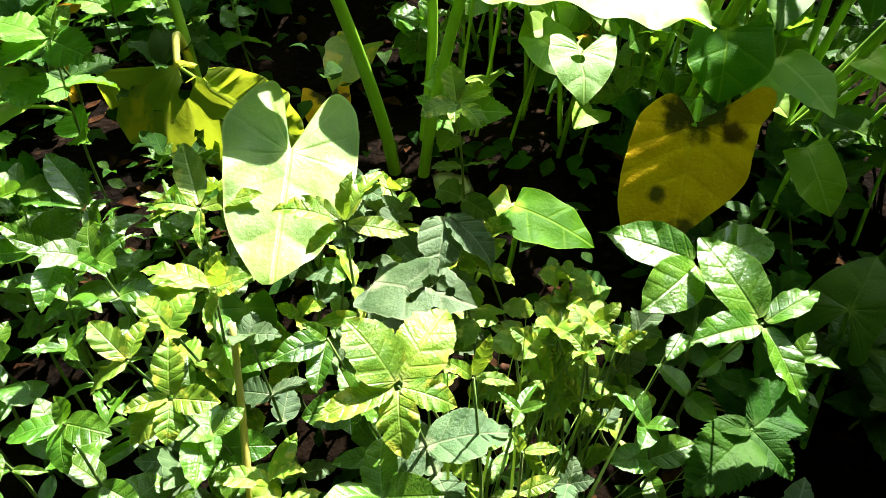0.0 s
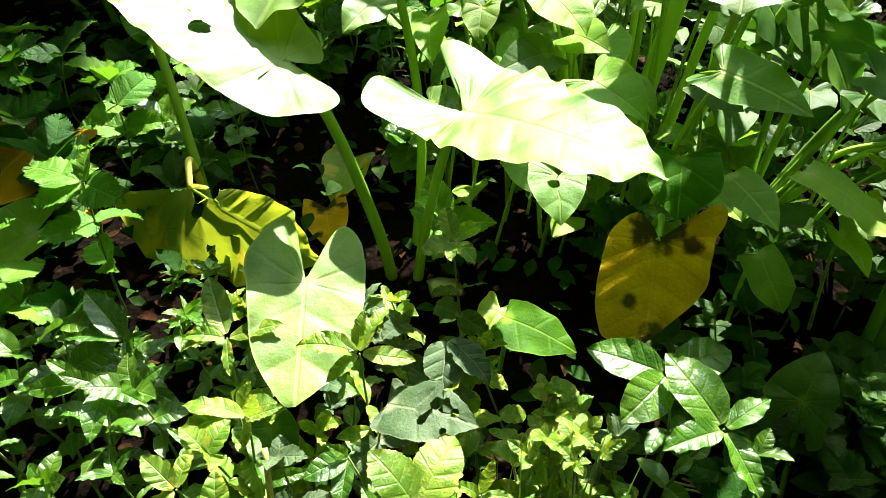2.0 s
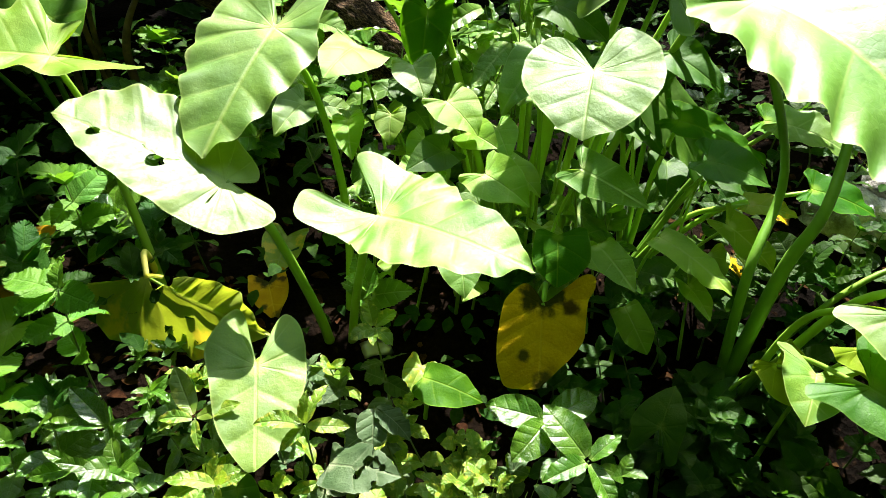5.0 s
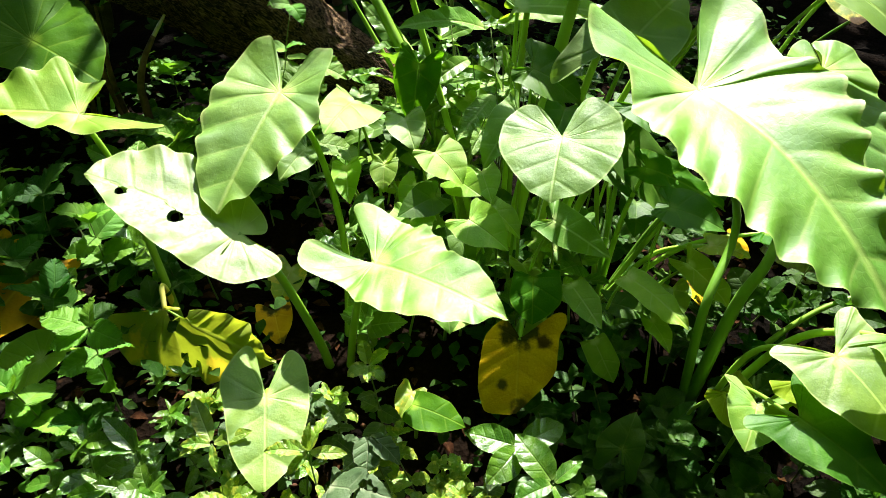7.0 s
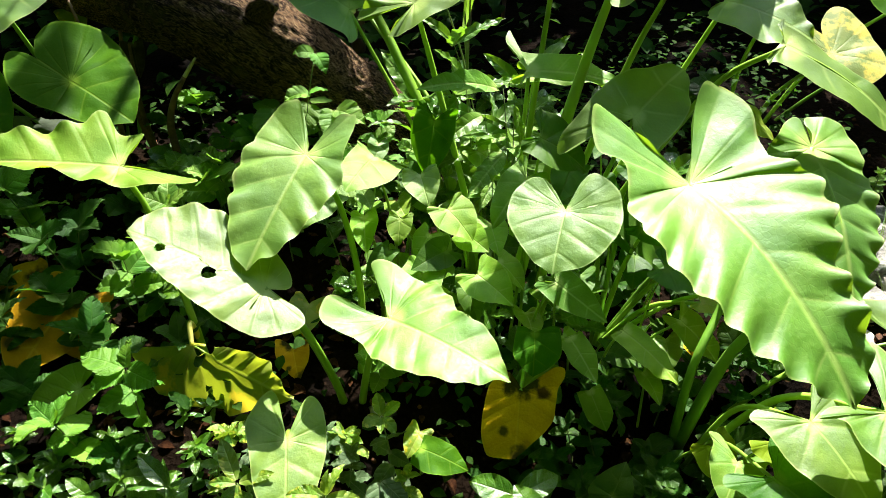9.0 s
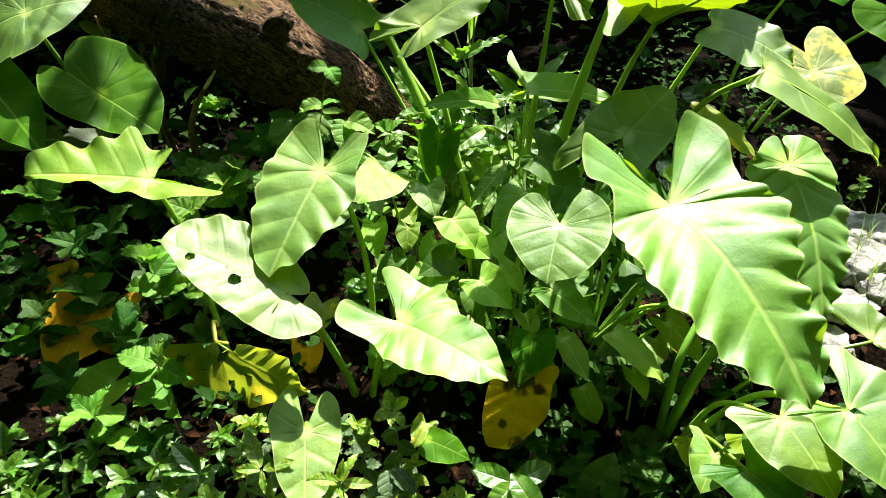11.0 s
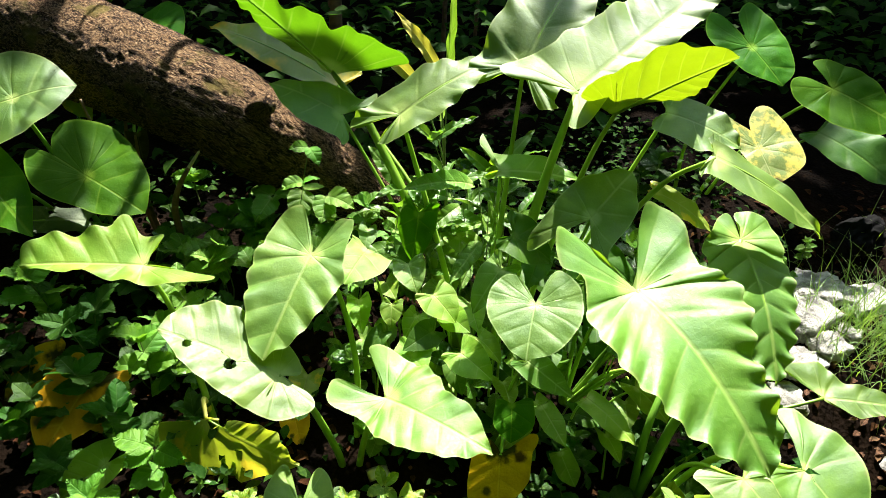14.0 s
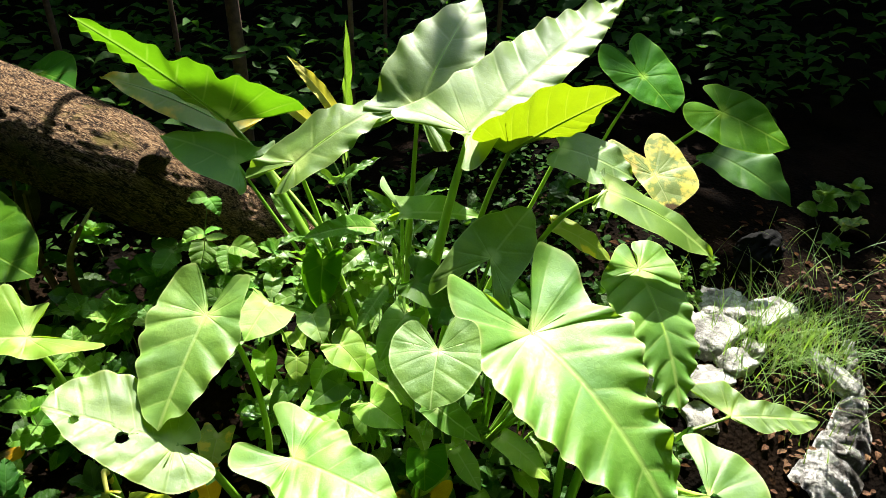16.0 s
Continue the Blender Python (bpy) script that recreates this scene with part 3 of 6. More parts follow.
stalk(front, [(-0.02, 0.90, 0.05), (0.0, 0.86, 0.22), (0.03, 0.79, 0.40), (0.052, 0.765, 0.447)], 0.009, 0.005)
# heart-shaped leaf
blade(main, (0.370, 0.797, 0.638), (0.324, 0.691, 0.583), (-0.250, -0.360, 0.899), [(0.27, -0.40), (0.47, -0.51), (0.64, -0.43), (0.77, -0.18), (0.79, 0.06), (0.70, 0.38), (0.31, 0.84)],
      [(0.15, -0.50), (0.31, -0.66), (0.55, -0.52), (0.71, -0.31), (0.79, 0.10), (0.72, 0.42), (0.45, 0.80)], TARO_PALE, 6,
      wave=0.010, waves=8, quilt=0.007, nv=9, fold=0.10, arch=0.05, droop=0.0, scallop=0.02, n=100, rows=10)
stalk(main, [(0.38, 1.0, 0.08), (0.42, 0.96, 0.36), (0.41, 0.86, 0.58), (0.370, 0.797, 0.635)], 0.008, 0.004)
# folded leaf
blade(leftp, (-0.464, 1.116, 0.610), (-0.728, 1.130, 0.628), (0.051, -0.254, 0.966), [(0.14, -0.08), (0.29, -0.14), (0.29, 0.04), (0.46, 0.18), (0.34, 0.36), (0.30, 0.62), (0.26, 0.84), (0.16, 0.98)],
      [(0.05, -0.30), (0.16, -0.60), (0.24, -0.55), (0.26, -0.10), (0.20, 0.20), (0.14, 0.50), (0.07, 0.80)], TARO_YOUNG, 7,
      wave=0.040, waves=6, quilt=0.014, nv=9, fold=0.30, arch=0.03, droop=0.0, scallop=0.06, n=110, rows=10)
stalk(leftp, [(-0.36, 1.02, 0.08), (-0.38, 1.05, 0.26), (-0.42, 1.10, 0.48), (-0.464, 1.116, 0.607)], 0.010, 0.005)
# yellowing hanging leaf
blade(leftp, (-0.374, 0.978, 0.234), (-0.158, 0.859, 0.165), (-0.311, -0.828, 0.466), [(0.10, -0.20), (0.28, -0.49), (0.41, -0.43), (0.53, -0.23), (0.63, 0.06), (0.51, 0.38), (0.34, 0.63)],
      [(0.05, 0.02), (0.11, 0.20), (0.20, 0.47), (0.18, 0.72), (0.06, 0.89)], TARO_SICK, 8,
      wave=0.03, waves=6, quilt=0.022, nv=9, fold=-0.05, arch=0.03, droop=0.0, scallop=0.04, holes=[(0.10, 0.10, 0.05), (-0.06, 0.16, 0.05)], rows=12)
stalk(leftp, [(-0.36, 1.02, 0.06), (-0.372, 1.04, 0.18), (-0.378, 1.02, 0.265), (-0.374, 0.978, 0.234)], 0.008, 0.005, STALK_YELLOW)
# low leaf glaring in the sun
blade(leftp, (-0.146, 0.635, 0.301), (-0.149, 0.496, 0.244), (0.120, -0.379, 0.918), [(0.05, -0.25), (0.12, -0.54), (0.22, -0.63), (0.37, -0.46), (0.48, -0.19), (0.42, 0.17), (0.34, 0.60), (0.11, 0.96)],
      [(0.08, -0.22), (0.18, -0.45), (0.29, -0.53), (0.42, -0.37), (0.46, -0.04), (0.45, 0.22), (0.30, 0.70), (0.16, 0.87)], TARO, 9,
      wave=0.014, waves=4, quilt=0.010, nv=7, fold=0.03, arch=0.0, droop=0.0, scallop=0.03, rows=11)
stalk(leftp, [(-0.17, 0.86, 0.03), (-0.16, 0.78, 0.14), (-0.15, 0.69, 0.26), (-0.146, 0.635, 0.298)], 0.007, 0.004)
# dying yellow leaf
blade(front, (0.294, 0.707, 0.293), (0.274, 0.632, 0.185), (-0.158, -0.801, 0.578), [(0.09, -0.16), (0.22, -0.25), (0.39, -0.12), (0.48, 0.06), (0.53, 0.60), (0.46, 0.91), (0.38, 1.01), (0.19, 1.02)],
      [(0.18, -0.08), (0.33, -0.27), (0.47, -0.38), (0.60, -0.37), (0.62, -0.24), (0.53, -0.01), (0.50, 0.42), (0.24, 0.74)], TARO_YELLOW, 10,
      wave=0.016, waves=7, quilt=0.016, nv=9, fold=0.02, arch=0.0, droop=0.0, scallop=0.03, label="dying yellow leaf with black rot round its stalk")
stalk(front, [(0.30, 0.86, 0.04), (0.32, 0.82, 0.20), (0.31, 0.75, 0.30), (0.294, 0.707, 0.291)], 0.006, 0.004, PETIOLE_DARK)
# dark leaves by the trunk
blade(backp, (-0.692, 1.596, 0.608), (-0.536, 1.497, 0.531), (0.101, -0.504, 0.858), [(0.03, -0.74), (0.14, -0.88), (0.30, -0.80), (0.50, -0.52), (0.54, -0.20), (0.45, 0.30), (0.27, 0.75)],
      [(0.06, -0.66), (0.28, -0.82), (0.58, -0.80), (0.80, -0.36), (0.77, 0.07), (0.49, 0.65), (0.18, 0.91)], TARO_MID, 11,
      wave=0.012, waves=4, quilt=0.012, nv=8, fold=0.06, arch=0.03, droop=0.0, sinus=-0.55, n=110)
stalk(backp, [(-0.70, 1.80, 0.15), (-0.72, 1.76, 0.40), (-0.692, 1.596, 0.606)], 0.009, 0.005, PETIOLE_DARK)
blade(backp, (-0.889, 1.784, 0.773), (-0.725, 1.828, 0.789), (0.05, -0.5, 0.86), (0.55, -0.95, 0.83, -0.30), (0.60, -0.90, 1.05, 0.0), TARO, 12,
      wave=0.012, waves=3, quilt=0.008, fold=0.05, sinus=-0.6, blunt=0.2)
stalk(backp, [(-0.76, 1.88, 0.15), (-0.84, 1.86, 0.50), (-0.889, 1.784, 0.771)], 0.010, 0.005, PETIOLE_DARK)
blade(backp, (-1.02, 1.70, 0.62), (-0.84, 1.50, 0.48), (0.1, -0.5, 0.85), (0.2, -0.3, 0.30, 0.3), (0.2, -0.3, 0.30, 0.3), TARO_MID, 13)
stalk(backp, [(-0.80, 1.90, 0.15), (-0.92, 1.82, 0.42), (-1.02, 1.70, 0.618)], 0.008, 0.004, PETIOLE_DARK)
blade(backp, (-0.735, 1.610, 0.458), (-1.03, 1.590, 0.466), (0.05, -0.35, 0.93), (0.18, -0.16, 0.17, 0.3), (0.18, -0.16, 0.17, 0.3), GREY_DEAD, 50, bite=0.15, holes=[(0.1, 0.3, 0.03), (-0.08, 0.5, 0.025), (0.12, 0.55, 0.02)])
stalk(backp, [(-0.68, 1.78, 0.15), (-0.67, 1.72, 0.34), (-0.735, 1.610, 0.456)], 0.007, 0.004, PETIOLE_DARK)
hub, tip = (-0.610, 1.900, 0.597), (-0.604, 1.870, 0.503)
blade(backp, hub, tip, (0.1, -0.8, 0.5), (0.30, -0.12, 0.34, 0.3), (0.25, -0.12, 0.30, 0.3), DULL_BROWN, 54, fold=0.4, wave=0.03)
stalk(backp, [(-0.72, 1.92, 0.15), (-0.68, 1.93, 0.42), (hub[0] + 0.01, hub[1] + 0.02, hub[2] + 0.02), hub], 0.005, 0.003, PETIOLE_DARK)
hub, tip = (-0.831, 2.100, 0.638), (-0.776, 2.040, 0.593)
blade(backp, hub, tip, (0.1, -0.5, 0.85), (0.30, -0.35, 0.45, 0.1), (0.30, -0.35, 0.45, 0.1), TARO_SICK, 55, wave=0.03)
stalk(backp, [(-0.80, 2.05, 0.15), (-0.84, 2.10, 0.40), hub], 0.006, 0.003, PETIOLE_DARK)
blade(backp, (-0.600, 2.42, 0.80), (-0.490, 2.33, 0.765), (0.1, -0.5, 0.85), (0.55, -0.9, 0.85, 0.0), (0.5, -1.0, 0.85, 0.0), TARO_MID, 51, sinus=-0.5)
stalk(backp, [(-0.70, 2.0, 0.2), (-0.70, 2.25, 0.5), (-0.600, 2.42, 0.798)], 0.007, 0.004, PETIOLE_DARK)
# upper leaves of the tall plant
blade(main, (0.161, 1.327, 0.852), (0.423, 1.381, 0.963), (-0.15, -0.45, 0.88), (0.12, -0.30, 0.24, 0.28), (0.20, -0.42, 0.28, 0.35), TARO, 14,
      wave=0.020, waves=11, quilt=0.010, nv=9, scallop=0.10, n=100, rows=10)
stalk(main, [(0.33, 1.14, 0.08), (0.27, 1.22, 0.40), (0.20, 1.30, 0.70), (0.161, 1.327, 0.850)], 0.010, 0.005)
blade(main, (0.541, 1.138, 0.965), (1.049, 1.397, 1.181), (-0.14, -0.46, 0.88), [(0.05, -0.08), (0.10, -0.15), (0.13, -0.08), (0.10, 0.10), (0.11, 0.33), (0.10, 0.62), (0.05, 0.84)],
      [(0.12, -0.08), (0.23, -0.15), (0.28, -0.11), (0.21, 0.06), (0.22, 0.16), (0.19, 0.27), (0.18, 0.45), (0.11, 0.79)], TARO, 15,
      wave=0.014, waves=13, quilt=0.008, nv=13, arch=0.02, fold=0.08, droop=0.0, scallop=0.06, n=130, rows=11)
stalk(main, [(0.36, 1.13, 0.08), (0.41, 1.12, 0.40), (0.48, 1.12, 0.75), (0.541, 1.138, 0.962)], 0.020, 0.007)
blade(main, (0.47, 1.33, 0.96), (0.70, 1.55, 1.165), (-0.15, -0.38, 0.90), (0.25, -0.25, 0.30, 0.3), (0.25, -0.25, 0.32, 0.3), TARO, 16,
      wave=0.018, waves=12, quilt=0.009, nv=11, scallop=0.09, n=110, rows=10)
stalk(main, [(0.37, 1.16, 0.08), (0.41, 1.24, 0.50), (0.47, 1.33, 0.957)], 0.011, 0.005)
blade(main, (0.638, 1.130, 0.910), (0.837, 1.008, 1.073), (0.0, 0.80, 0.60), [(0.20, -0.05), (0.42, -0.09), (0.56, 0.08), (0.54, 0.27), (0.55, 0.54), (0.49, 0.72), (0.36, 0.79), (0.25, 0.92)],
      [(0.03, 0.05), (0.06, 0.17), (0.16, 0.28), (0.25, 0.42), (0.28, 0.61), (0.12, 0.78), (0.05, 0.91)], TARO_LIME, 17,
      wave=0.012, waves=9, quilt=0.008, nv=12, arch=0.02, fold=0.06, droop=0.0, scallop=0.05, n=100, rows=10)
stalk(main, [(0.42, 1.12, 0.08), (0.50, 1.16, 0.42), (0.59, 1.15, 0.76), (0.638, 1.130, 0.909)], 0.010, 0.005)
blade(main, (0.007, 1.610, 0.873), (-0.291, 1.518, 1.189), (0.352, 0.755, 0.553), [(0.04, 0.02), (0.06, 0.18), (0.09, 0.25), (0.14, 0.39), (0.11, 0.61), (0.08, 0.81)],
      [(0.26, -0.10), (0.50, -0.17), (0.46, 0.05), (0.38, 0.21), (0.27, 0.27), (0.28, 0.42), (0.14, 0.50), (0.14, 0.70)], TARO_GLOW, 18,
      wave=0.014, waves=11, quilt=0.008, nv=10, arch=0.02, fold=0.06, droop=0.0, scallop=0.06, n=120, rows=11)
stalk(main, [(0.32, 1.18, 0.08), (0.24, 1.32, 0.42), (0.10, 1.52, 0.74), (0.007, 1.610, 0.871)], 0.019, 0.007)
blade(main, (0.03, 1.86, 0.74), (-0.358, 2.060, 0.881), (0.0, -0.5, 0.85), (0.14, -0.10, 0.17, 0.55), (0.12, -0.10, 0.13, 0.45), TARO_SICK, 19)
stalk(main, [(0.33, 1.22, 0.08), (0.26, 1.50, 0.45), (0.03, 1.86, 0.738)], 0.010, 0.005)
blade(main, (0.02, 1.48, 0.80), (-0.163, 1.565, 0.864), (0.05, -0.5, 0.85), (0.40, -0.30, 0.34, 0.05), (0.30, -0.25, 0.36, 0.35), TARO, 20)
stalk(main, [(0.32, 1.20, 0.08), (0.22, 1.34, 0.40), (0.02, 1.48, 0.798)], 0.008, 0.004)
# shaded blades in the heart of the plant
blade(main, (0.546, 0.974, 0.727), (0.690, 1.095, 0.771), (0.1, -0.45, 0.89), (0.38, -0.45, 0.40, 0.20), (0.30, -0.72, 0.45, 0.05), TARO_PALE, 21, quilt=0.012)
stalk(main, [(0.42, 1.06, 0.08), (0.48, 1.03, 0.40), (0.546, 0.974, 0.725)], 0.008, 0.004, PETIOLE_DARK)
blade(main, (0.403, 1.240, 0.723), (0.609, 1.196, 0.697), (0.0, -0.51, 0.86), (0.16, -0.08, 0.10, 0.40), (0.38, -0.28, 0.24, 0.30), TARO_PALE, 22)
stalk(main, [(0.36, 1.16, 0.08), (0.39, 1.22, 0.45), (0.403, 1.240, 0.721)], 0.008, 0.004)
blade(main, (0.800, 1.186, 0.876), (0.957, 1.085, 0.817), (0.0, -0.51, 0.86), (0.20, -0.12, 0.40, 0.45), (0.15, -0.12, 0.34, 0.48), TARO, 23, wave=0.03)
stalk(main, [(0.44, 1.12, 0.08), (0.58, 1.14, 0.46), (0.800, 1.186, 0.874)], 0.009, 0.005)
blade(main, (0.832, 0.995, 0.848), (1.100, 0.900, 0.660), (0.15, -0.42, 0.88), (0.20, -0.10, 0.21, 0.22), (0.12, -0.08, 0.13, 0.40), TARO, 24, wave=0.02)
stalk(main, [(0.44, 1.08, 0.08), (0.56, 1.08, 0.42), (0.72, 1.04, 0.74), (0.832, 0.995, 0.846)], 0.009, 0.005)
blade(main, (0.750, 1.089, 0.717), (0.883, 1.007, 0.633), (0.37, -0.31, 0.88), (0.10, -0.08, 0.27, 0.42), (0.10, -0.08, 0.27, 0.42), TARO_SICK, 25)
stalk(main, [(0.45, 1.10, 0.08), (0.58, 1.10, 0.42), (0.750, 1.089, 0.715)], 0.006, 0.003)
# rounded leaves on the far side
blade(farp, (1.245, 1.568, 0.900), (1.298, 1.452, 0.820), (-0.1, -0.6, 0.8), [(0.04, -0.70), (0.12, -0.94), (0.28, -1.05), (0.53, -0.84), (0.64, -0.51), (0.54, 0.18), (0.36, 0.60)],
      [(0.05, -0.30), (0.22, -0.74), (0.56, -0.90), (0.69, -0.67), (0.73, 0.04), (0.61, 0.47), (0.37, 0.86)], TARO_MID, 26, sinus=-0.45, wave=0.012, waves=5, quilt=0.014, arch=0.03, fold=0.05, droop=0.0)
stalk(farp, [(1.22, 1.76, 0.2), (1.20, 1.72, 0.55), (1.245, 1.568, 0.898)], 0.008, 0.004)
blade(farp, (1.521, 1.516, 0.777), (1.693, 1.375, 0.692), (-0.1, -0.6, 0.8), [(0.05, -0.36), (0.23, -0.49), (0.42, -0.37), (0.49, -0.09), (0.49, 0.23), (0.43, 0.52), (0.27, 0.78)],
      [(0.09, -0.17), (0.21, -0.38), (0.34, -0.27), (0.41, -0.05), (0.43, 0.26), (0.33, 0.54), (0.19, 0.77)], TARO_MID, 27, wave=0.012, waves=5, quilt=0.014, arch=0.03, fold=0.05, droop=0.0)
stalk(farp, [(1.28, 1.74, 0.2), (1.40, 1.66, 0.55), (1.521, 1.516, 0.775)], 0.008, 0.004)
blade(farp, (1.577, 1.575, 0.600), (1.750, 1.355, 0.485), (-0.11, -0.53, 0.84), (0.15, -0.14, 0.25, 0.35), (0.30, -0.05, 0.38, 0.35), TARO_DEEP_SHADE, 28)
stalk(farp, [(1.30, 1.78, 0.2), (1.45, 1.70, 0.42), (1.577, 1.575, 0.598)], 0.007, 0.004, PETIOLE_DARK)
blade(farp, (1.137, 1.264, 0.721), (1.142, 1.162, 0.662), (-0.1, -0.5, 0.86), [(0.22, -0.75), (0.58, -1.20), (0.74, -1.12), (0.58, -0.60), (0.46, -0.10), (0.41, 0.42), (0.26, 0.76)],
      [(0.10, -0.82), (0.41, -1.12), (0.71, -1.01), (0.91, -0.45), (0.96, 0.24), (0.85, 0.62), (0.41, 0.86)], TARO_OLD, 29, sinus=-0.5, wave=0.02, waves=6, quilt=0.014, arch=0.03, fold=0.05, droop=0.0)
stalk(farp, [(1.24, 1.72, 0.2), (1.22, 1.56, 0.48), (1.137, 1.264, 0.719)], 0.008, 0.004)
# a second shoot under the huge leaf: long dark blades on slender pale petioles
shoot_base = (0.55, 0.99, 0.10)
for k, (hub, tip, w, m) in enumerate([((0.619, 0.980, 0.462), (0.764, 0.900, 0.391), 0.22, TARO_MID), ((0.597, 1.050, 0.483), (0.697, 0.980, 0.305), 0.30, TARO_DEEP_SHADE), ((0.547, 1.100, 0.489), (0.601, 1.050, 0.383), 0.42, TARO_DEEP_SHADE),
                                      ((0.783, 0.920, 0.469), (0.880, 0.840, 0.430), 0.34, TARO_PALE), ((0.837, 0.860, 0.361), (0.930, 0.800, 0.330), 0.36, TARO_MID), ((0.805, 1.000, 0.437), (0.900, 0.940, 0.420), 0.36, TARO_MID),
                                      ((0.712, 0.850, 0.351), (0.775, 0.800, 0.345), 0.34, TARO_SICK)]):
    blade(main, hub, tip, (0.1, -0.45, 0.88), (w * 0.7, -0.22, w, 0.22), (w * 0.7, -0.22, w, 0.25), m, 170 + k, wave=0.03, waves=8, quilt=0.014, fold=0.16)
    mid = tuple(shoot_base[i] * 0.50 + hub[i] * 0.50 + (0.06 if i == 2 else 0.0) for i in range(3))
    stalk(main, [shoot_base, mid, (hub[0], hub[1], hub[2] - 0.002)], 0.0075, 0.0035, PETIOLE if k % 2 == 0 or k == 3 else PETIOLE_DARK)
# low leaves near the side of the bed
blade(rightp, (0.836, 0.461, 0.426), (0.890, 0.310, 0.350), (0.1, -0.4, 0.91), (0.50, -0.26, 0.50, 0.15), (0.42, -0.68, 0.75, 0.0), TARO, 30, holes=[(-0.05, 0.03, 0.05)])
stalk(rightp, [(0.68, 0.68, 0.06), (0.76, 0.60, 0.32), (0.836, 0.461, 0.424)], 0.009, 0.005)
blade(rightp, (0.745, 0.500, 0.372), (0.800, 0.360, 0.300), (0.0, -0.4, 0.9), (0.4, -0.35, 0.5, 0.2), (0.4, -0.35, 0.5, 0.2), TARO, 31)
stalk(rightp, [(0.67, 0.68, 0.06), (0.70, 0.62, 0.28), (0.745, 0.500, 0.370)], 0.007, 0.004)
# shade on this low leaf is put into its darker blade
blade(rightp, (0.668, 0.440, 0.310), (0.760, 0.330, 0.250), (0.0, -0.4, 0.9), (0.35, -0.40, 0.40, 0.2), (0.35, -0.3, 0.40, 0.2), TARO_DEEP_SHADE, 32)
stalk(rightp, [(0.66, 0.66, 0.06), (0.65, 0.58, 0.24), (0.668, 0.440, 0.308)], 0.006, 0.003)
blade(rightp, (0.640, 0.505, 0.275), (0.590, 0.440, 0.250), (-0.1, -0.4, 0.9), (0.5, -0.5, 0.55, 0.2), (0.5, -0.5, 0.55, 0.2), TARO_YOUNG, 33)
stalk(rightp, [(0.65, 0.66, 0.06), (0.64, 0.60, 0.20), (0.640, 0.505, 0.273)], 0.005, 0.003)
blade(rightp, (1.129, 0.749, 0.288), (1.354, 0.684, 0.268), (0.0, -0.3, 0.95), [(0.04, 0.02), (0.10, 0.13), (0.19, 0.30), (0.15, 0.54), (0.19, 0.67), (0.10, 0.88)],
      [(0.14, -0.13), (0.28, -0.41), (0.37, -0.27), (0.39, 0.04), (0.26, 0.16), (0.20, 0.29), (0.15, 0.62)], TARO, 34, wave=0.02, waves=8, quilt=0.016, arch=0.03, fold=0.05, droop=0.0, scallop=0.05)
stalk(rightp, [(0.72, 0.74, 0.06), (0.92, 0.76, 0.22), (1.129, 0.749, 0.286)], 0.007, 0.004)

# young elephant-ears, a leaf or two each
YOUNG = "young elephant-ears"


def seedling(hub, tip, up, right, left, material, foot, seed, label, r=0.004, **shape):
    e = holder("young_elephant_ear", (foot[0], foot[1], height(*foot)), label, "plant", YOUNG)
    blade(e, hub, tip, up, right, left, material, seed, rib=False, **shape)
    z0 = height(*foot) - 0.01
    mid = ((hub[0] + foot[0]) / 2 * 1.0 + 0.01, (hub[1] + foot[1]) / 2 + 0.02, z0 + (hub[2] - z0) * 0.62)
    stalk(e, [(foot[0], foot[1], z0), mid, (hub[0], hub[1], hub[2] - 0.002)], r, r * 0.6)
    return e


seedling((0.369, 0.790, 0.483), (0.434, 0.684, 0.469), (-0.45, -0.48, 0.75), (0.18, -0.31, 0.27, 0.25), (0.20, -0.31, 0.27, 0.25), TARO_PALE, (0.34, 0.93), 41, "young elephant-ear with a pale shiny arrow leaf")
seedling((0.415, 0.801, 0.330), (0.436, 0.685, 0.315), (-0.3, -0.3, 0.9), (0.10, -0.05, 0.22, 0.45), (0.12, -0.02, 0.24, 0.45), TARO_YOUNG, (0.40, 0.90), 42, "young elephant-ear with a bright green pointed leaf")
seedling((0.531, 0.810, 0.325), (0.610, 0.690, 0.280), (0.07, -0.27, 0.96), (0.10, -0.06, 0.25, 0.42), (0.10, -0.06, 0.20, 0.42), TARO_YOUNG, (0.50, 0.86), 43, "young elephant-ear with a narrow lime leaf")
seedling((0.443, 0.723, 0.253), (0.466, 0.665, 0.196), (-0.3, -0.6, 0.75), (0.22, -0.08, 0.32, 0.5), (0.12, -0.08, 0.32, 0.55), TARO_YOUNG, (0.46, 0.78), 44, "young elephant-ear with a small cupped leaf")
seedling((0.439, 0.537, 0.171), (0.476, 0.582, 0.207), (-0.2, -0.5, 0.85), (0.40, -0.70, 0.50, 0.1), (0.40, -0.70, 0.66, -0.1), TARO_DEEP_SHADE, (0.44, 0.50), 45, "young elephant-ear with a dark pale-centred leaf")
# the round leaf's shade is put into its colour with a mid-dark blade
seedling((0.332, 0.774, 0.375), (0.318, 0.716, 0.316), (-0.1, -0.7, 0.7), (0.28, -0.14, 0.50, 0.45), (0.42, -0.2, 0.62, 0.40), TARO_MID, (0.33, 0.90), 46, "young elephant-ear with a round notched leaf")
seedling((0.094, 0.650, 0.222), (0.178, 0.606, 0.198), (0.0, -0.3, 0.95), (0.22, -0.10, 0.42, 0.25), (0.20, -0.05, 0.30, 0.45), TARO_MID, (0.10, 0.72), 47, "young elephant-ear with an oval leaf near the ground")
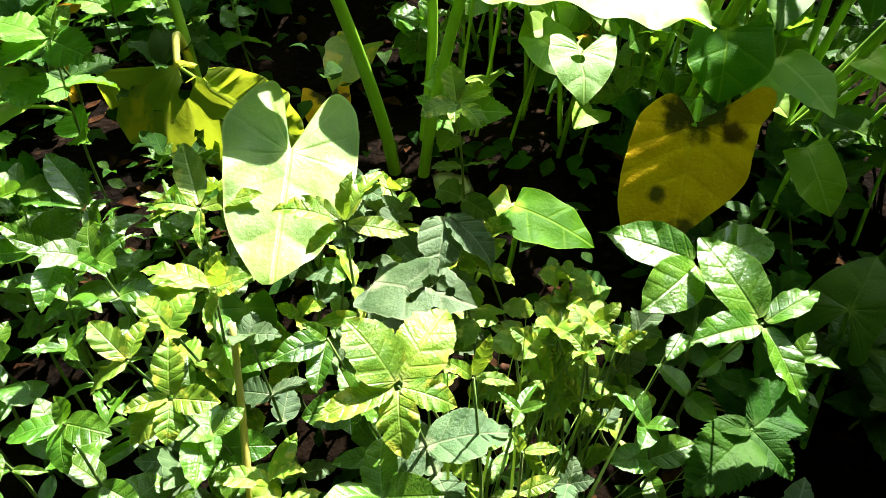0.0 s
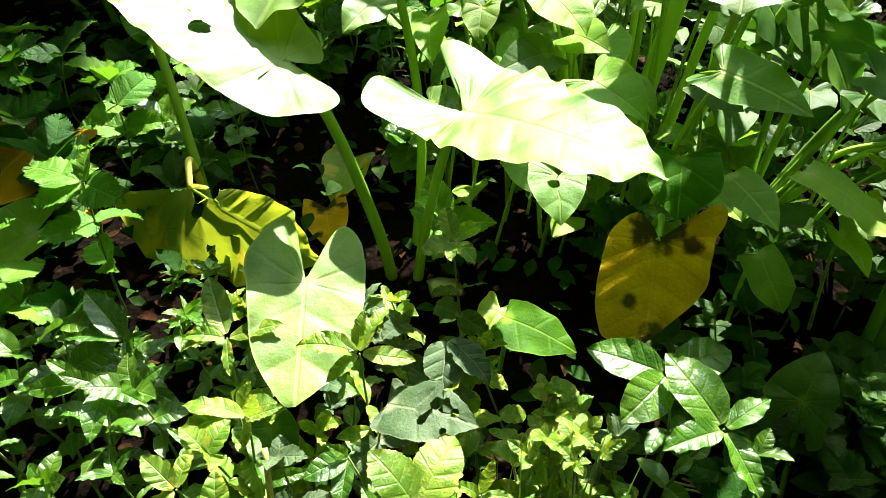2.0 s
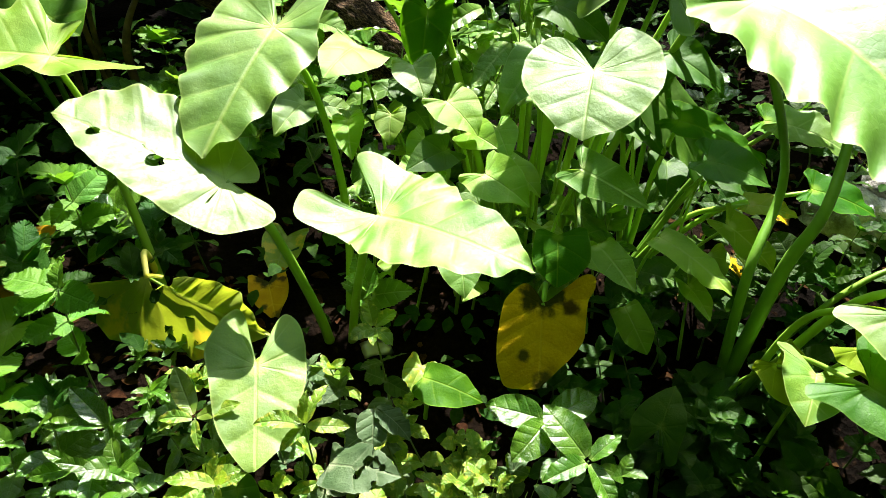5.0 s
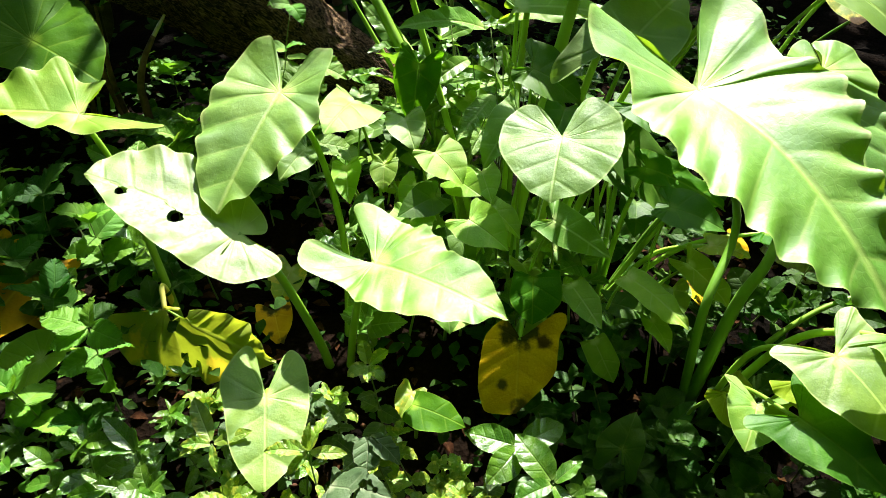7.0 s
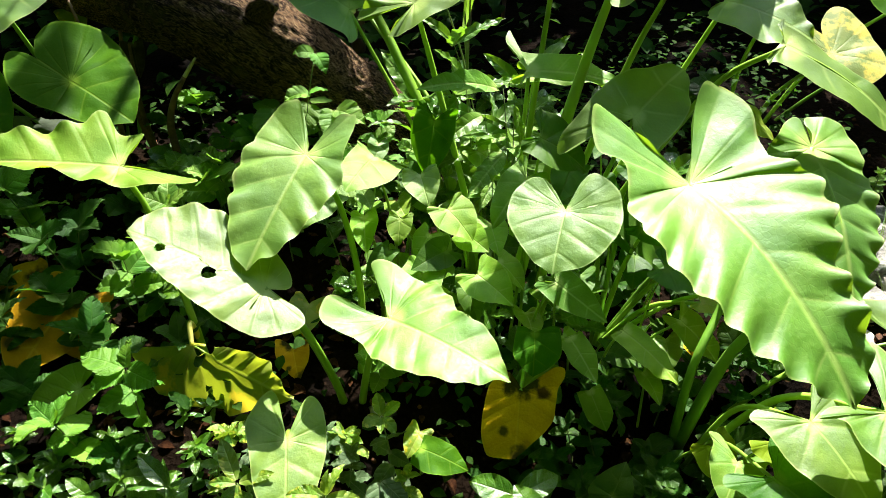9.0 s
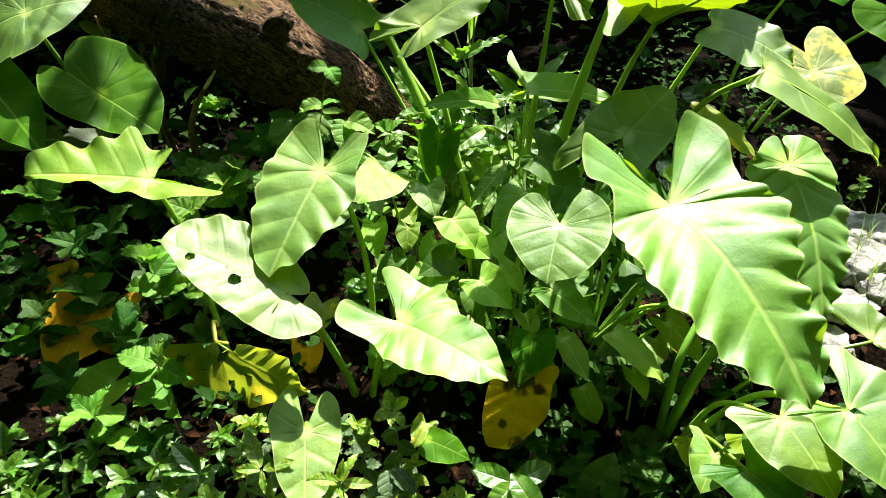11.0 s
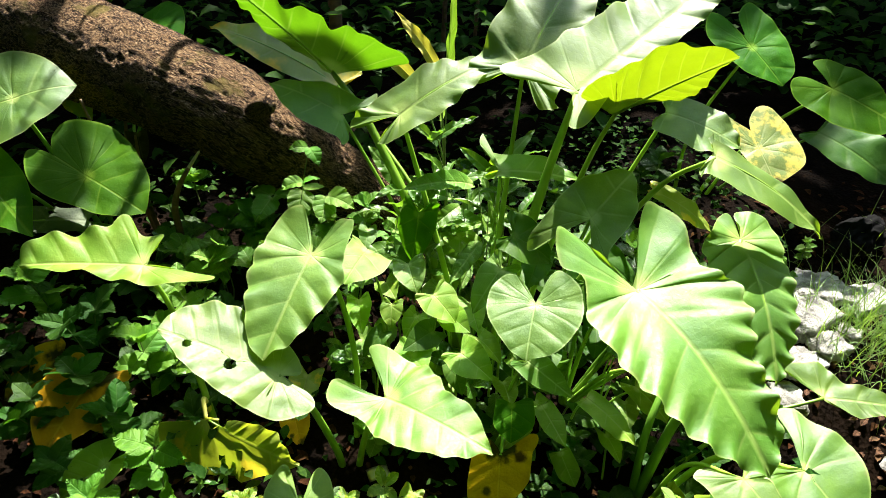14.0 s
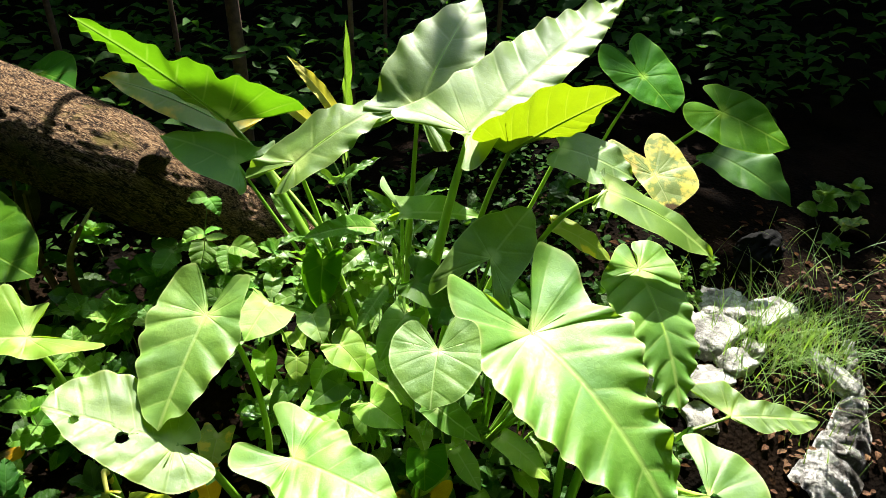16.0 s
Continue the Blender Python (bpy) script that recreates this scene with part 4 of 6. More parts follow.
seedling((0.048, 1.129, 0.589), (-0.016, 1.018, 0.575), (0.15, -0.3, 0.94), (0.30, -0.22, 0.36, 0.35), (0.42, -0.15, 0.52, 0.35), TARO_YOUNG, (0.10, 1.10), 48, "young elephant-ear with a bright folded leaf")
seedling((0.176, 0.785, 0.345), (0.172, 0.728, 0.305), (-0.1, -0.72, 0.68), (0.40, -0.40, 0.58, 0.1), (0.40, -0.40, 0.52, 0.1), TARO_PALE, (0.19, 0.92), 49, "young elephant-ear with a holed glossy leaf", holes=[(0.1, 0.15, 0.12)])

seedling((-0.594, 0.900, 0.212), (-0.700, 0.860, 0.155), (-0.35, -0.55, 0.75), [(0.10, -0.30), (0.30, -0.36), (0.42, 0.10), (0.30, 0.60)], [(0.10, -0.30), (0.30, -0.30), (0.44, 0.15), (0.26, 0.70)], TARO_YOUNG, (-0.53, 0.98), 52, "young elephant-ear with a drooping folded leaf", fold=0.5, wave=0.02, quilt=0.012, nv=8)
seedling((-0.179, 0.500, 0.210), (-0.175, 0.440, 0.152), (0.1, -0.85, 0.5), [(0.20, -0.20), (0.36, 0.02), (0.30, 0.40), (0.14, 0.80)], [(0.20, -0.20), (0.34, 0.05), (0.32, 0.35), (0.16, 0.75)], TARO_DEEP_SHADE, (-0.16, 0.55), 53, "young elephant-ear with a dark limp hanging leaf", wave=0.02, nv=6)

HEART = [((0.375, 1.000, 0.679), (0.470, 0.980, 0.608), 0.52, TARO_DEEP_SHADE, "young elephant-ear with a dark leaf half in sun"),
         ((0.145, 1.100, 0.556), (0.156, 1.030, 0.517), 0.52, TARO, "young elephant-ear with a round gleaming leaf"),
         ((0.195, 1.020, 0.515), (0.238, 0.960, 0.472), 0.60, TARO_YOUNG, "young elephant-ear with a light cupped leaf"),
         ((0.094, 1.020, 0.500), (0.085, 0.980, 0.460), 0.50, TARO_YOUNG, "young elephant-ear with a small cupped leaf"),
         ((0.194, 1.250, 0.611), (0.167, 1.200, 0.493), 0.40, TARO_MID, "young elephant-ear with a dark oval leaf"),
         ((0.344, 0.980, 0.603), (0.269, 0.930, 0.521), 0.34, TARO_PALE, "young elephant-ear with a grey-green curled leaf"),
         ((0.659, 0.820, 0.330), (0.722, 0.750, 0.266), 0.36, TARO_YOUNG, "young elephant-ear with an olive pointed leaf"),
         ((0.637, 0.580, 0.227), (0.674, 0.540, 0.165), 0.55, TARO_LIME, "young elephant-ear with a lime cupped leaf"),
         ((0.714, 0.520, 0.300), (0.810, 0.450, 0.228), 0.42, TARO_LIME, "young elephant-ear with a yellow-green drooping leaf"),
         ((0.432, 1.300, 0.690), (0.592, 1.250, 0.678), 0.20, TARO_YOUNG, "young elephant-ear with a long pale arrow leaf"),
         ((0.130, 0.930, 0.420), (0.090, 0.850, 0.370), 0.45, TARO_YOUNG, "young elephant-ear with a light notched leaf"),
         ((0.240, 0.900, 0.430), (0.300, 0.830, 0.400), 0.50, TARO_YOUNG, "young elephant-ear with a bright round leaf"),
         # the next two carry their shade in the blade colour
         ((0.470, 1.080, 0.560), (0.420, 1.000, 0.520), 0.40, TARO_DEEP_SHADE, "young elephant-ear with a shaded heart leaf"),
         ((0.620, 1.060, 0.560), (0.700, 0.980, 0.500), 0.38, TARO_DEEP_SHADE, "young elephant-ear with a shaded heart leaf"),
         ((-0.060, 1.180, 0.470), (-0.120, 1.100, 0.440), 0.42, TARO_PALE, "young elephant-ear with a dull green leaf")]
for k, (hub, tip, w, m, words) in enumerate(HEART):
    seedling(hub, tip, (0.12 * (-1) ** k, -0.45, 0.87), (w * 0.6, -0.32, w, 0.18), (w * 0.7, -0.26, w * 0.92, 0.22), m, (hub[0] * 0.7 + 0.09 + 0.02 * (k % 3), hub[1] + 0.04), 140 + k, words,
             wave=0.05, waves=4, fold=0.22, quilt=0.02, nv=7)


# ---------------------------------------------------------------- herbs
HERBS, NETTLES = "leafy herbs of the bed", "nettle-leaved herbs"


def kinds(name, material, count, w0, w1, yw, lobe, seed, **shape):
    out = []
    for k in range(count):
        r = random.Random(seed + k)
        w = r.uniform(w0, w1)
        sides = []
        for _ in range(2):
            f, g = w * r.uniform(0.93, 1.07), yw + r.uniform(-0.05, 0.05)
            sides.append([(0.16 * f + 0.3 * lobe * f, 0.03 - 0.05 * lobe), (0.62 * f + 0.3 * lobe * f, g * 0.34), (0.93 * f, g * 0.68), (f, g), (0.90 * f, g + (1 - g) * 0.34), (0.60 * f, g + (1 - g) * 0.66), (0.24 * f, g + (1 - g) * 0.89)])
        out.append(leaf_mesh(name, material, 1.0, sides[0], sides[1], sinus=0.0, arch=r.uniform(0.03, 0.14), fold=r.uniform(0.08, 0.42), wave=r.uniform(0.015, 0.04), waves=5, quilt=r.uniform(0.012, 0.022), nv=7,
                             seed=seed + k, n=4 * shape["teeth"] if shape.get("teeth") else 28, rows=5, droop=0.1, twist=r.uniform(-0.25, 0.25), scallop=0.03, **shape))
    return out


LANCE = kinds("leaf", HERB, 5, 0.15, 0.21, 0.42, 0.4, 100)
OVATE = kinds("leaf", HERB, 4, 0.25, 0.32, 0.42, 0.5, 110)
PALE = kinds("leaf", HERB_PALE, 5, 0.24, 0.34, 0.45, 0.5, 120, teeth=16, tooth=0.010, bite=0.14)
PALE_LANCE = kinds("leaf", HERB_PALE, 3, 0.16, 0.22, 0.45, 0.4, 130)
DULL = kinds("leaf", HERB_DULL, 4, 0.28, 0.38, 0.40, 0.5, 140, teeth=18, tooth=0.010, bite=0.20)
SERRATE = kinds("leaf", NETTLE, 4, 0.29, 0.34, 0.34, 0.8, 150, teeth=18, tooth=0.034)
SERRATE_SHADED = kinds("leaf", NETTLE_SHADED, 4, 0.30, 0.38, 0.34, 0.8, 160, teeth=18, tooth=0.034)
LANCES = kinds("leaf", BAMBOO, 4, 0.10, 0.14, 0.35, 0.5, 170)
SOFTS = kinds("leaf", SOFT, 5, 0.36, 0.44, 0.30, 0.9, 180, teeth=16, tooth=0.026)
BROAD = kinds("leaf", HERB, 4, 0.30, 0.40, 0.46, 0.5, 190)
SHADE = kinds("leaf", WEED_SHADE, 5, 0.28, 0.42, 0.40, 0.6, 200)
STRAWS = kinds("leaf", STRAW, 3, 0.16, 0.22, 0.45, 0.4, 220)
MID_LANCE = kinds("leaf", SOFT, 4, 0.13, 0.19, 0.36, 0.5, 210)
TORN = [leaf_mesh("leaf", HERB_DULL, 1.0, (0.18, -0.03, 0.36, 0.42), (0.16, -0.03, 0.33, 0.40), sinus=0.0, arch=0.06, fold=0.12, wave=0.02, waves=5, quilt=0.014, nv=7, seed=7, n=60, rows=12,
                  teeth=18, tooth=0.012, bite=0.3, holes=[(0.10, 0.45, 0.06), (-0.10, 0.52, 0.07), (-0.14, 0.62, 0.045), (0.16, 0.70, 0.04), (-0.05, 0.74, 0.05)])]


def put_leaf(plant, mesh, joint, tip, up, rnd, stretch=1.0):
    length = (Vector(tip) - Vector(joint)).length
    m = frame_of(joint, tip, up) @ Matrix.Diagonal((length * stretch, length, length, 1))
    return child("leaf", mesh, plant, m)


def stem_of(plant, foot, top, rnd, r=0.0022, material=None):
    a, b = Vector(foot), Vector(top)
    bend = Vector((rnd.uniform(-1, 1), rnd.uniform(-1, 1), 0)) * 0.12 * (b - a).length
    pts = [a, a.lerp(b, 0.35) + bend, a.lerp(b, 0.7) + bend * 0.7, b]
    part("stem", tube(bmesh.new(), pts, [r, r * 0.8, r * 0.5], 5, 8), material or HERB_STEM, plant)
    return [Vector(q) for q in catmull(pts, 8)]


def whorl(centre, tips, meshes, label, foot=None, low=None, seed=0, category="herb", group=HERBS, pairs=2, name="herb", size=0.05):
    """A herb whose top leaves reach to given tips, with pairs of leaves further down its stem."""
    rnd = random.Random(seed)
    fx, fy = foot or (centre[0] + rnd.uniform(-0.03, 0.03), centre[1] + rnd.uniform(0.0, 0.05))
    e = holder(name, (fx, fy, height(fx, fy)), label, category, group)
    path = stem_of(e, (fx, fy, height(fx, fy) - 0.01), centre, rnd)
    for tip in tips:
        out = (Vector(tip) - Vector(centre))
        put_leaf(e, rnd.choice(meshes), Vector(centre) + out * 0.06, tip, (out.x * -2 + rnd.uniform(-0.5, 0.5), -0.35 + rnd.uniform(-0.4, 0.4), 1.0), rnd, rnd.uniform(0.9, 1.1))
    side_leaves(e, path, pairs, size, low or meshes, rnd, 0.82)
    return e


def side_leaves(e, path, pairs, size, meshes, rnd, top):
    turn = rnd.uniform(0, 6.28)
    for k in range(pairs):
        f = top - (top - 0.3) * k / max(1, pairs)
        q = path[min(7, int(f * 8))]
        for h in range(2):
            a = turn + math.pi * h + math.pi / 2 * k + rnd.uniform(-0.3, 0.3)
            ln = size * rnd.uniform(0.75, 1.2)
            rise = rnd.uniform(-0.35, 0.35)
            tip = q + Vector((math.cos(a), math.sin(a), rise)).normalized() * ln
            put_leaf(e, rnd.choice(meshes), q, tip, (rnd.uniform(-0.8, 0.8), rnd.uniform(-0.9, 0.4), 1), rnd, rnd.uniform(0.85, 1.15))


def shoot(x, y, top_z, meshes, size, seed, label, pairs=3, crown=4, group=HERBS, name="herb", category="herb"):
    """A herb with a tuft of leaves on top and pairs down its stem."""
    rnd = random.Random(seed)
    z0 = height(x, y)
    e = holder(name, (x, y, z0), label, category, group)
    top = (x + rnd.uniform(-0.03, 0.03), y + rnd.uniform(-0.04, 0.02), top_z)
    path = stem_of(e, (x, y, z0 - 0.01), top, rnd)
    turn = rnd.uniform(0, 6.28)
    for k in range(crown):
        a = turn + 6.283 * k / crown + rnd.uniform(-0.35, 0.35)
        ln = size * rnd.uniform(0.6, 1.1)
        tip = Vector(top) + Vector((math.cos(a), math.sin(a), rnd.uniform(0.1, 0.8))).normalized() * ln
        put_leaf(e, rnd.choice(meshes), top, tip, (rnd.uniform(-0.8, 0.8), rnd.uniform(-0.9, 0.4), 1), rnd, rnd.uniform(0.85, 1.15))
    side_leaves(e, path, pairs, size, meshes, rnd, 0.86)
    return e


# herbs that stand out
whorl((0.274, 0.419, 0.270), [(0.233, 0.490, 0.305), (0.292, 0.360, 0.240), (0.207, 0.397, 0.270), (0.322, 0.436, 0.290)], OVATE, "broad-leaved herb with four glossy bitten leaves", (0.30, 0.46), seed=1, size=0.04)
whorl((0.238, 0.485, 0.280), [(0.162, 0.524, 0.283), (0.320, 0.520, 0.275), (0.178, 0.438, 0.265)], OVATE, "herb with spread glossy oval leaves", (0.26, 0.52), seed=2, size=0.04)
whorl((-0.056, 0.472, 0.270), [(0.037, 0.423, 0.285)], TORN, "herb with one grey-green leaf eaten to holes", (-0.04, 0.50), DULL, seed=3, size=0.05)
whorl((0.013, 0.531, 0.300), [(0.003, 0.475, 0.265), (0.055, 0.490, 0.27)], DULL, "herb with dull crinkled chewed leaves", (0.02, 0.55), DULL, seed=4)
whorl((0.023, 0.602, 0.375), [(-0.011, 0.595, 0.365), (0.045, 0.569, 0.368), (0.057, 0.631, 0.375), (0.018, 0.640, 0.395), (0.02, 0.565, 0.375)], PALE, "pale herb with a ragged rosette of leaves", (0.03, 0.63), DULL, seed=5, pairs=4)
whorl((-0.077, 0.503, 0.310), [(-0.115, 0.516, 0.330), (-0.069, 0.526, 0.350), (-0.020, 0.499, 0.300), (-0.042, 0.541, 0.340), (-0.140, 0.507, 0.320), (-0.111, 0.484, 0.290)], PALE_LANCE, "bright herb with a spray of narrow leaves", seed=6, pairs=3)
whorl((-0.231, 0.579, 0.270), [(-0.280, 0.584, 0.270), (-0.223, 0.539, 0.250), (-0.262, 0.655, 0.300), (-0.164, 0.576, 0.290), (-0.282, 0.571, 0.260)], PALE_LANCE, "bright herb with a star of narrow leaves", None, LANCE, seed=7, pairs=3)
whorl((-0.350, 0.594, 0.260), [(-0.423, 0.600, 0.260), (-0.406, 0.648, 0.290), (-0.321, 0.592, 0.270), (-0.353, 0.618, 0.290), (-0.346, 0.573, 0.240)], LANCE, "herb with glossy narrow leaves", seed=8, pairs=3)
whorl((-0.378, 0.538, 0.250), [(-0.421, 0.556, 0.270), (-0.326, 0.531, 0.260), (-0.340, 0.509, 0.230), (-0.446, 0.539, 0.240)], LANCE, "herb with glossy narrow leaves", seed=9, pairs=3)
whorl((-0.205, 0.487, 0.250), [(-0.262, 0.497, 0.250), (-0.164, 0.488, 0.260), (-0.203, 0.490, 0.280), (-0.190, 0.501, 0.280), (-0.267, 0.476, 0.230)], PALE, "pale green herb with toothed leaves", seed=10, pairs=3)
whorl((-0.023, 0.329, 0.300), [(-0.062, 0.365, 0.330), (-0.080, 0.308, 0.290), (-0.017, 0.290, 0.270), (0.018, 0.319, 0.290), (0.011, 0.385, 0.320)], PALE, "yellow-green herb with big chewed leaves", None, DULL, seed=11, pairs=3, size=0.06)
whorl((0.030, 0.345, 0.290), [(0.042, 0.358, 0.322), (0.060, 0.339, 0.290), (0.000, 0.355, 0.290), (0.008, 0.343, 0.312)], PALE_LANCE, "small herb with four smooth light leaves", seed=12, pairs=2, size=0.035)
whorl((-0.197, 0.351, 0.260), [(-0.200, 0.384, 0.292), (-0.228, 0.338, 0.260), (-0.158, 0.347, 0.260), (-0.223, 0.324, 0.240), (-0.196, 0.322, 0.240)], PALE, "herb with a cross of oval yellow-green leaves", None, OVATE, seed=13, pairs=3)
whorl((-0.241, 0.388, 0.260), [(-0.275, 0.412, 0.280), (-0.230, 0.418, 0.280), (-0.270, 0.370, 0.240)], PALE, "herb with roundish yellow-green leaves", None, OVATE, seed=14, pairs=3)
whorl((-0.287, 0.351, 0.230), [(-0.330, 0.340, 0.220), (-0.277, 0.318, 0.210), (-0.245, 0.340, 0.230), (-0.284, 0.352, 0.262)], OVATE, "herb with oval green leaves", seed=15, pairs=3)
whorl((-0.184, 0.452, 0.280), [(-0.248, 0.462, 0.290), (-0.150, 0.455, 0.290), (-0.189, 0.430, 0.260), (-0.172, 0.446, 0.316)], PALE_LANCE, "herb with light narrow leaves", None, LANCE, seed=16, pairs=3)
whorl((-0.090, 0.431, 0.240), [(-0.132, 0.408, 0.240), (-0.096, 0.386, 0.220), (-0.108, 0.428, 0.262)], OVATE, "herb with cupped green leaves", seed=17, pairs=3)
whorl((-0.355, 0.532, 0.250), [(-0.400, 0.533, 0.270), (-0.300, 0.500, 0.250), (-0.356, 0.472, 0.230)], LANCE, "herb with long narrow leaves", seed=18, pairs=3, size=0.06)
whorl((0.064, 0.303, 0.260), [(0.055, 0.303, 0.283), (0.082, 0.298, 0.240), (0.090, 0.303, 0.262)], PALE_LANCE, "small light herb among grass stalks", seed=19, pairs=1, size=0.03)
whorl((0.288, 0.394, 0.160), [(0.245, 0.394, 0.160), (0.316, 0.355, 0.140), (0.215, 0.340, 0.140), (0.356, 0.442, 0.160)], SERRATE_SHADED, "dark crinkled herb in shade", seed=20, pairs=2)
rnd = random.Random(77)
for k in range(9):
    a = k * 2.4
    x, y = 0.130 + 0.030 * math.cos(a) * (k / 8) ** 0.5, 0.445 + 0.030 * math.sin(a) * (k / 8) ** 0.5
    shoot(x, y, 0.262 + rnd.uniform(-0.03, 0.012), PALE, 0.026, 300 + k, "small pale yellow-green crinkled herb", 1, 5)
# nettle-leaved herbs
whorl((-0.444, 0.801, 0.350), [(-0.535, 0.842, 0.355), (-0.510, 0.778, 0.330), (-0.437, 0.846, 0.385), (-0.378, 0.757, 0.345)], SERRATE, "bright nettle-leaved herb with toothed leaves", (-0.46, 0.83), SERRATE, seed=30, group=NETTLES, pairs=2, size=0.065)
for k, (x, y, z, sz) in enumerate([(-0.83, 1.41, 0.42, 0.10), (-0.74, 1.28, 0.35, 0.09), (-0.56, 1.22, 0.34, 0.09), (-0.55, 0.99, 0.30, 0.08), (-0.66, 1.36, 0.33, 0.09), (-0.66, 1.10, 0.30, 0.08),
                                   (-0.52, 0.88, 0.22, 0.07), (-0.60, 0.80, 0.26, 0.07), (-0.40, 1.12, 0.26, 0.08), (-0.50, 0.74, 0.20, 0.06), (-0.28, 1.00, 0.16, 0.05), (-0.68, 0.92, 0.24, 0.07),
                                   (-0.30, 1.30, 0.24, 0.07), (-0.95, 1.25, 0.34, 0.09), (-0.80, 1.05, 0.26, 0.08)]):
    if (x + 0.36) ** 2 + (y - 0.88) ** 2 < 0.17**2:
        continue
    shoot(x, y, z, SERRATE if k in (0, 2, 7) else SERRATE_SHADED, sz, 400 + k, "nettle-leaved herb with toothed leaves in shade-dark green" if k not in (0, 2, 7) else "nettle-leaved herb with lit toothed leaves", 2, 4, NETTLES)
for k in range(20):
    rnd = random.Random(4400 + k)
    x, y = -0.50 + 0.036 * k + rnd.uniform(-0.04, 0.04), rnd.uniform(1.36, 1.66)
    shoot(x, y, height(x, y) + rnd.uniform(0.10, 0.24), SOFTS, rnd.uniform(0.06, 0.10), 4400 + k, "soft-leaved herb with light green heart leaves", 1, 4, NETTLES)
for k, (joint, tips) in enumerate([((-0.195, 1.60, 0.50), [(-0.248, 1.52, 0.463), (-0.12, 1.58, 0.50), (-0.26, 1.66, 0.50)]), ((-0.103, 1.58, 0.528), [(-0.133, 1.50, 0.464), (-0.04, 1.60, 0.52)]),
                                   ((-0.038, 1.55, 0.517), [(0.041, 1.50, 0.492), (-0.06, 1.47, 0.47)])]):
    whorl(joint, tips, SOFTS, "soft-leaved herb with broad pale hearts", seed=45 + k, group=NETTLES, pairs=2, size=0.08)
for k, (x, y, z, sz) in enumerate([(-0.24, 1.60, 0.44, 0.11), (-0.10, 1.62, 0.34, 0.09), (-0.36, 1.74, 0.36, 0.09), (-0.02, 1.50, 0.40, 0.07), (-0.49, 2.05, 0.36, 0.08), (0.06, 1.60, 0.44, 0.06)]):
    shoot(x, y, z, SERRATE, sz, 430 + k, "soft-leaved herb below the trunk", 2, 4, NETTLES)
whorl((-0.075, 1.585, 0.660), [(-0.130, 1.560, 0.668), (-0.050, 1.530, 0.625)], SERRATE, "nettle-leaved sprig against the trunk", (-0.06, 1.58), seed=31, group=NETTLES, pairs=1, size=0.06)

# the thick carpet of herbs in front
rnd = random.Random(11)
spots = []
tries = 0
while len(spots) < 150 and tries < 6000:
    tries += 1
    x, y = rnd.uniform(-1.10, 0.34), rnd.uniform(0.20, 0.92)
    if x > 0.10 and y > 0.50 or x > -0.02 and y > 0.62 or y > 0.80 and x > -0.25:
        continue
    if x > 0.05 and y < 0.47 and rnd.random() < 0.75:
        continue
    if any((x - a) ** 2 + (y - b) ** 2 < 0.047**2 for a, b in spots):
        continue
    spots.append((x, y))
for k, (x, y) in enumerate(spots):
    edge = smoothstep(0.85, 0.55, y)
    top = height(x, y) + (0.13 + 0.13 * edge) * rnd.uniform(0.72, 1.12)
    if -0.32 < x < -0.02 and 0.52 < y < 0.86:
        top = min(top, 0.19)
    if x < -0.16 and y > 0.70:
        top = min(top, 0.13)
    pick = rnd.random()
    if x < -0.28:
        meshes, words = (LANCE, "leafy herb with narrow glossy leaves") if pick < 0.7 else (OVATE, "leafy herb with oval green leaves")
    elif pick < 0.35:
        meshes, words = PALE, "yellow-green herb with nibbled leaves"
    elif pick < 0.6:
        meshes, words = OVATE, "leafy herb with oval green leaves"
    elif pick < 0.8:
        meshes, words = LANCE, "leafy herb with narrow glossy leaves"
    else:
        meshes, words = DULL, "herb with dull grey-green chewed leaves"
    shoot(x, y, top, meshes, rnd.uniform(0.032, 0.056), 500 + k, words, 3, 4)

# low weeds that hide the earth at the side, shade put into their dark green
rnd = random.Random(19)
for k in range(120):
    x, y = rnd.uniform(0.28, 1.06), rnd.uniform(0.16, 0.88)
    if x < 0.56 and y < 0.52:
        continue
    shoot(x, y, height(x, y) + rnd.uniform(0.05, 0.14), SHADE if k % 4 else SERRATE_SHADED, rnd.uniform(0.04, 0.07), 900 + k, "low broad-leaved weed in shade-dark green", 2, 4, "low weeds", "weed", "weed")

# ---------------------------------------------------------------- lance-leaved plant between the big stalks
for k, (x, y, z) in enumerate([(0.28, 1.40, 0.62), (0.22, 1.36, 0.52), (0.34, 1.40, 0.45), (0.30, 1.52, 0.70), (0.42, 1.46, 0.60), (0.16, 1.48, 0.58), (0.50, 1.36, 0.50)]):
    shoot(x, y, z, LANCES, 0.17, 700 + k, "upright plant with long lance leaves", 4, 3, "lance-leaved plants", "lance_leaved_plant", "plant")

for k, (joint, tip) in enumerate([((0.354, 1.27, 0.671), (0.150, 1.22, 0.700)), ((0.344, 1.16, 0.572), (0.241, 1.06, 0.513)), ((0.370, 1.22, 0.656), (0.382, 1.18, 0.567)), ((0.32, 1.30, 0.60), (0.20, 1.22, 0.56)),
                                  ((0.30, 1.28, 0.52), (0.18, 1.22, 0.50)), ((0.42, 1.30, 0.55), (0.52, 1.22, 0.50)), ((0.28, 1.34, 0.66), (0.20, 1.30, 0.76)), ((0.46, 1.40, 0.66), (0.56, 1.34, 0.72))]):
    whorl(joint, [tip], MID_LANCE if k < 3 else LANCES, "upright plant with a long curved lance leaf", (0.34 + 0.01 * k, 1.36), seed=720 + k, group="lance-leaved plants", name="lance_leaved_plant", category="plant", pairs=1, size=0.10)

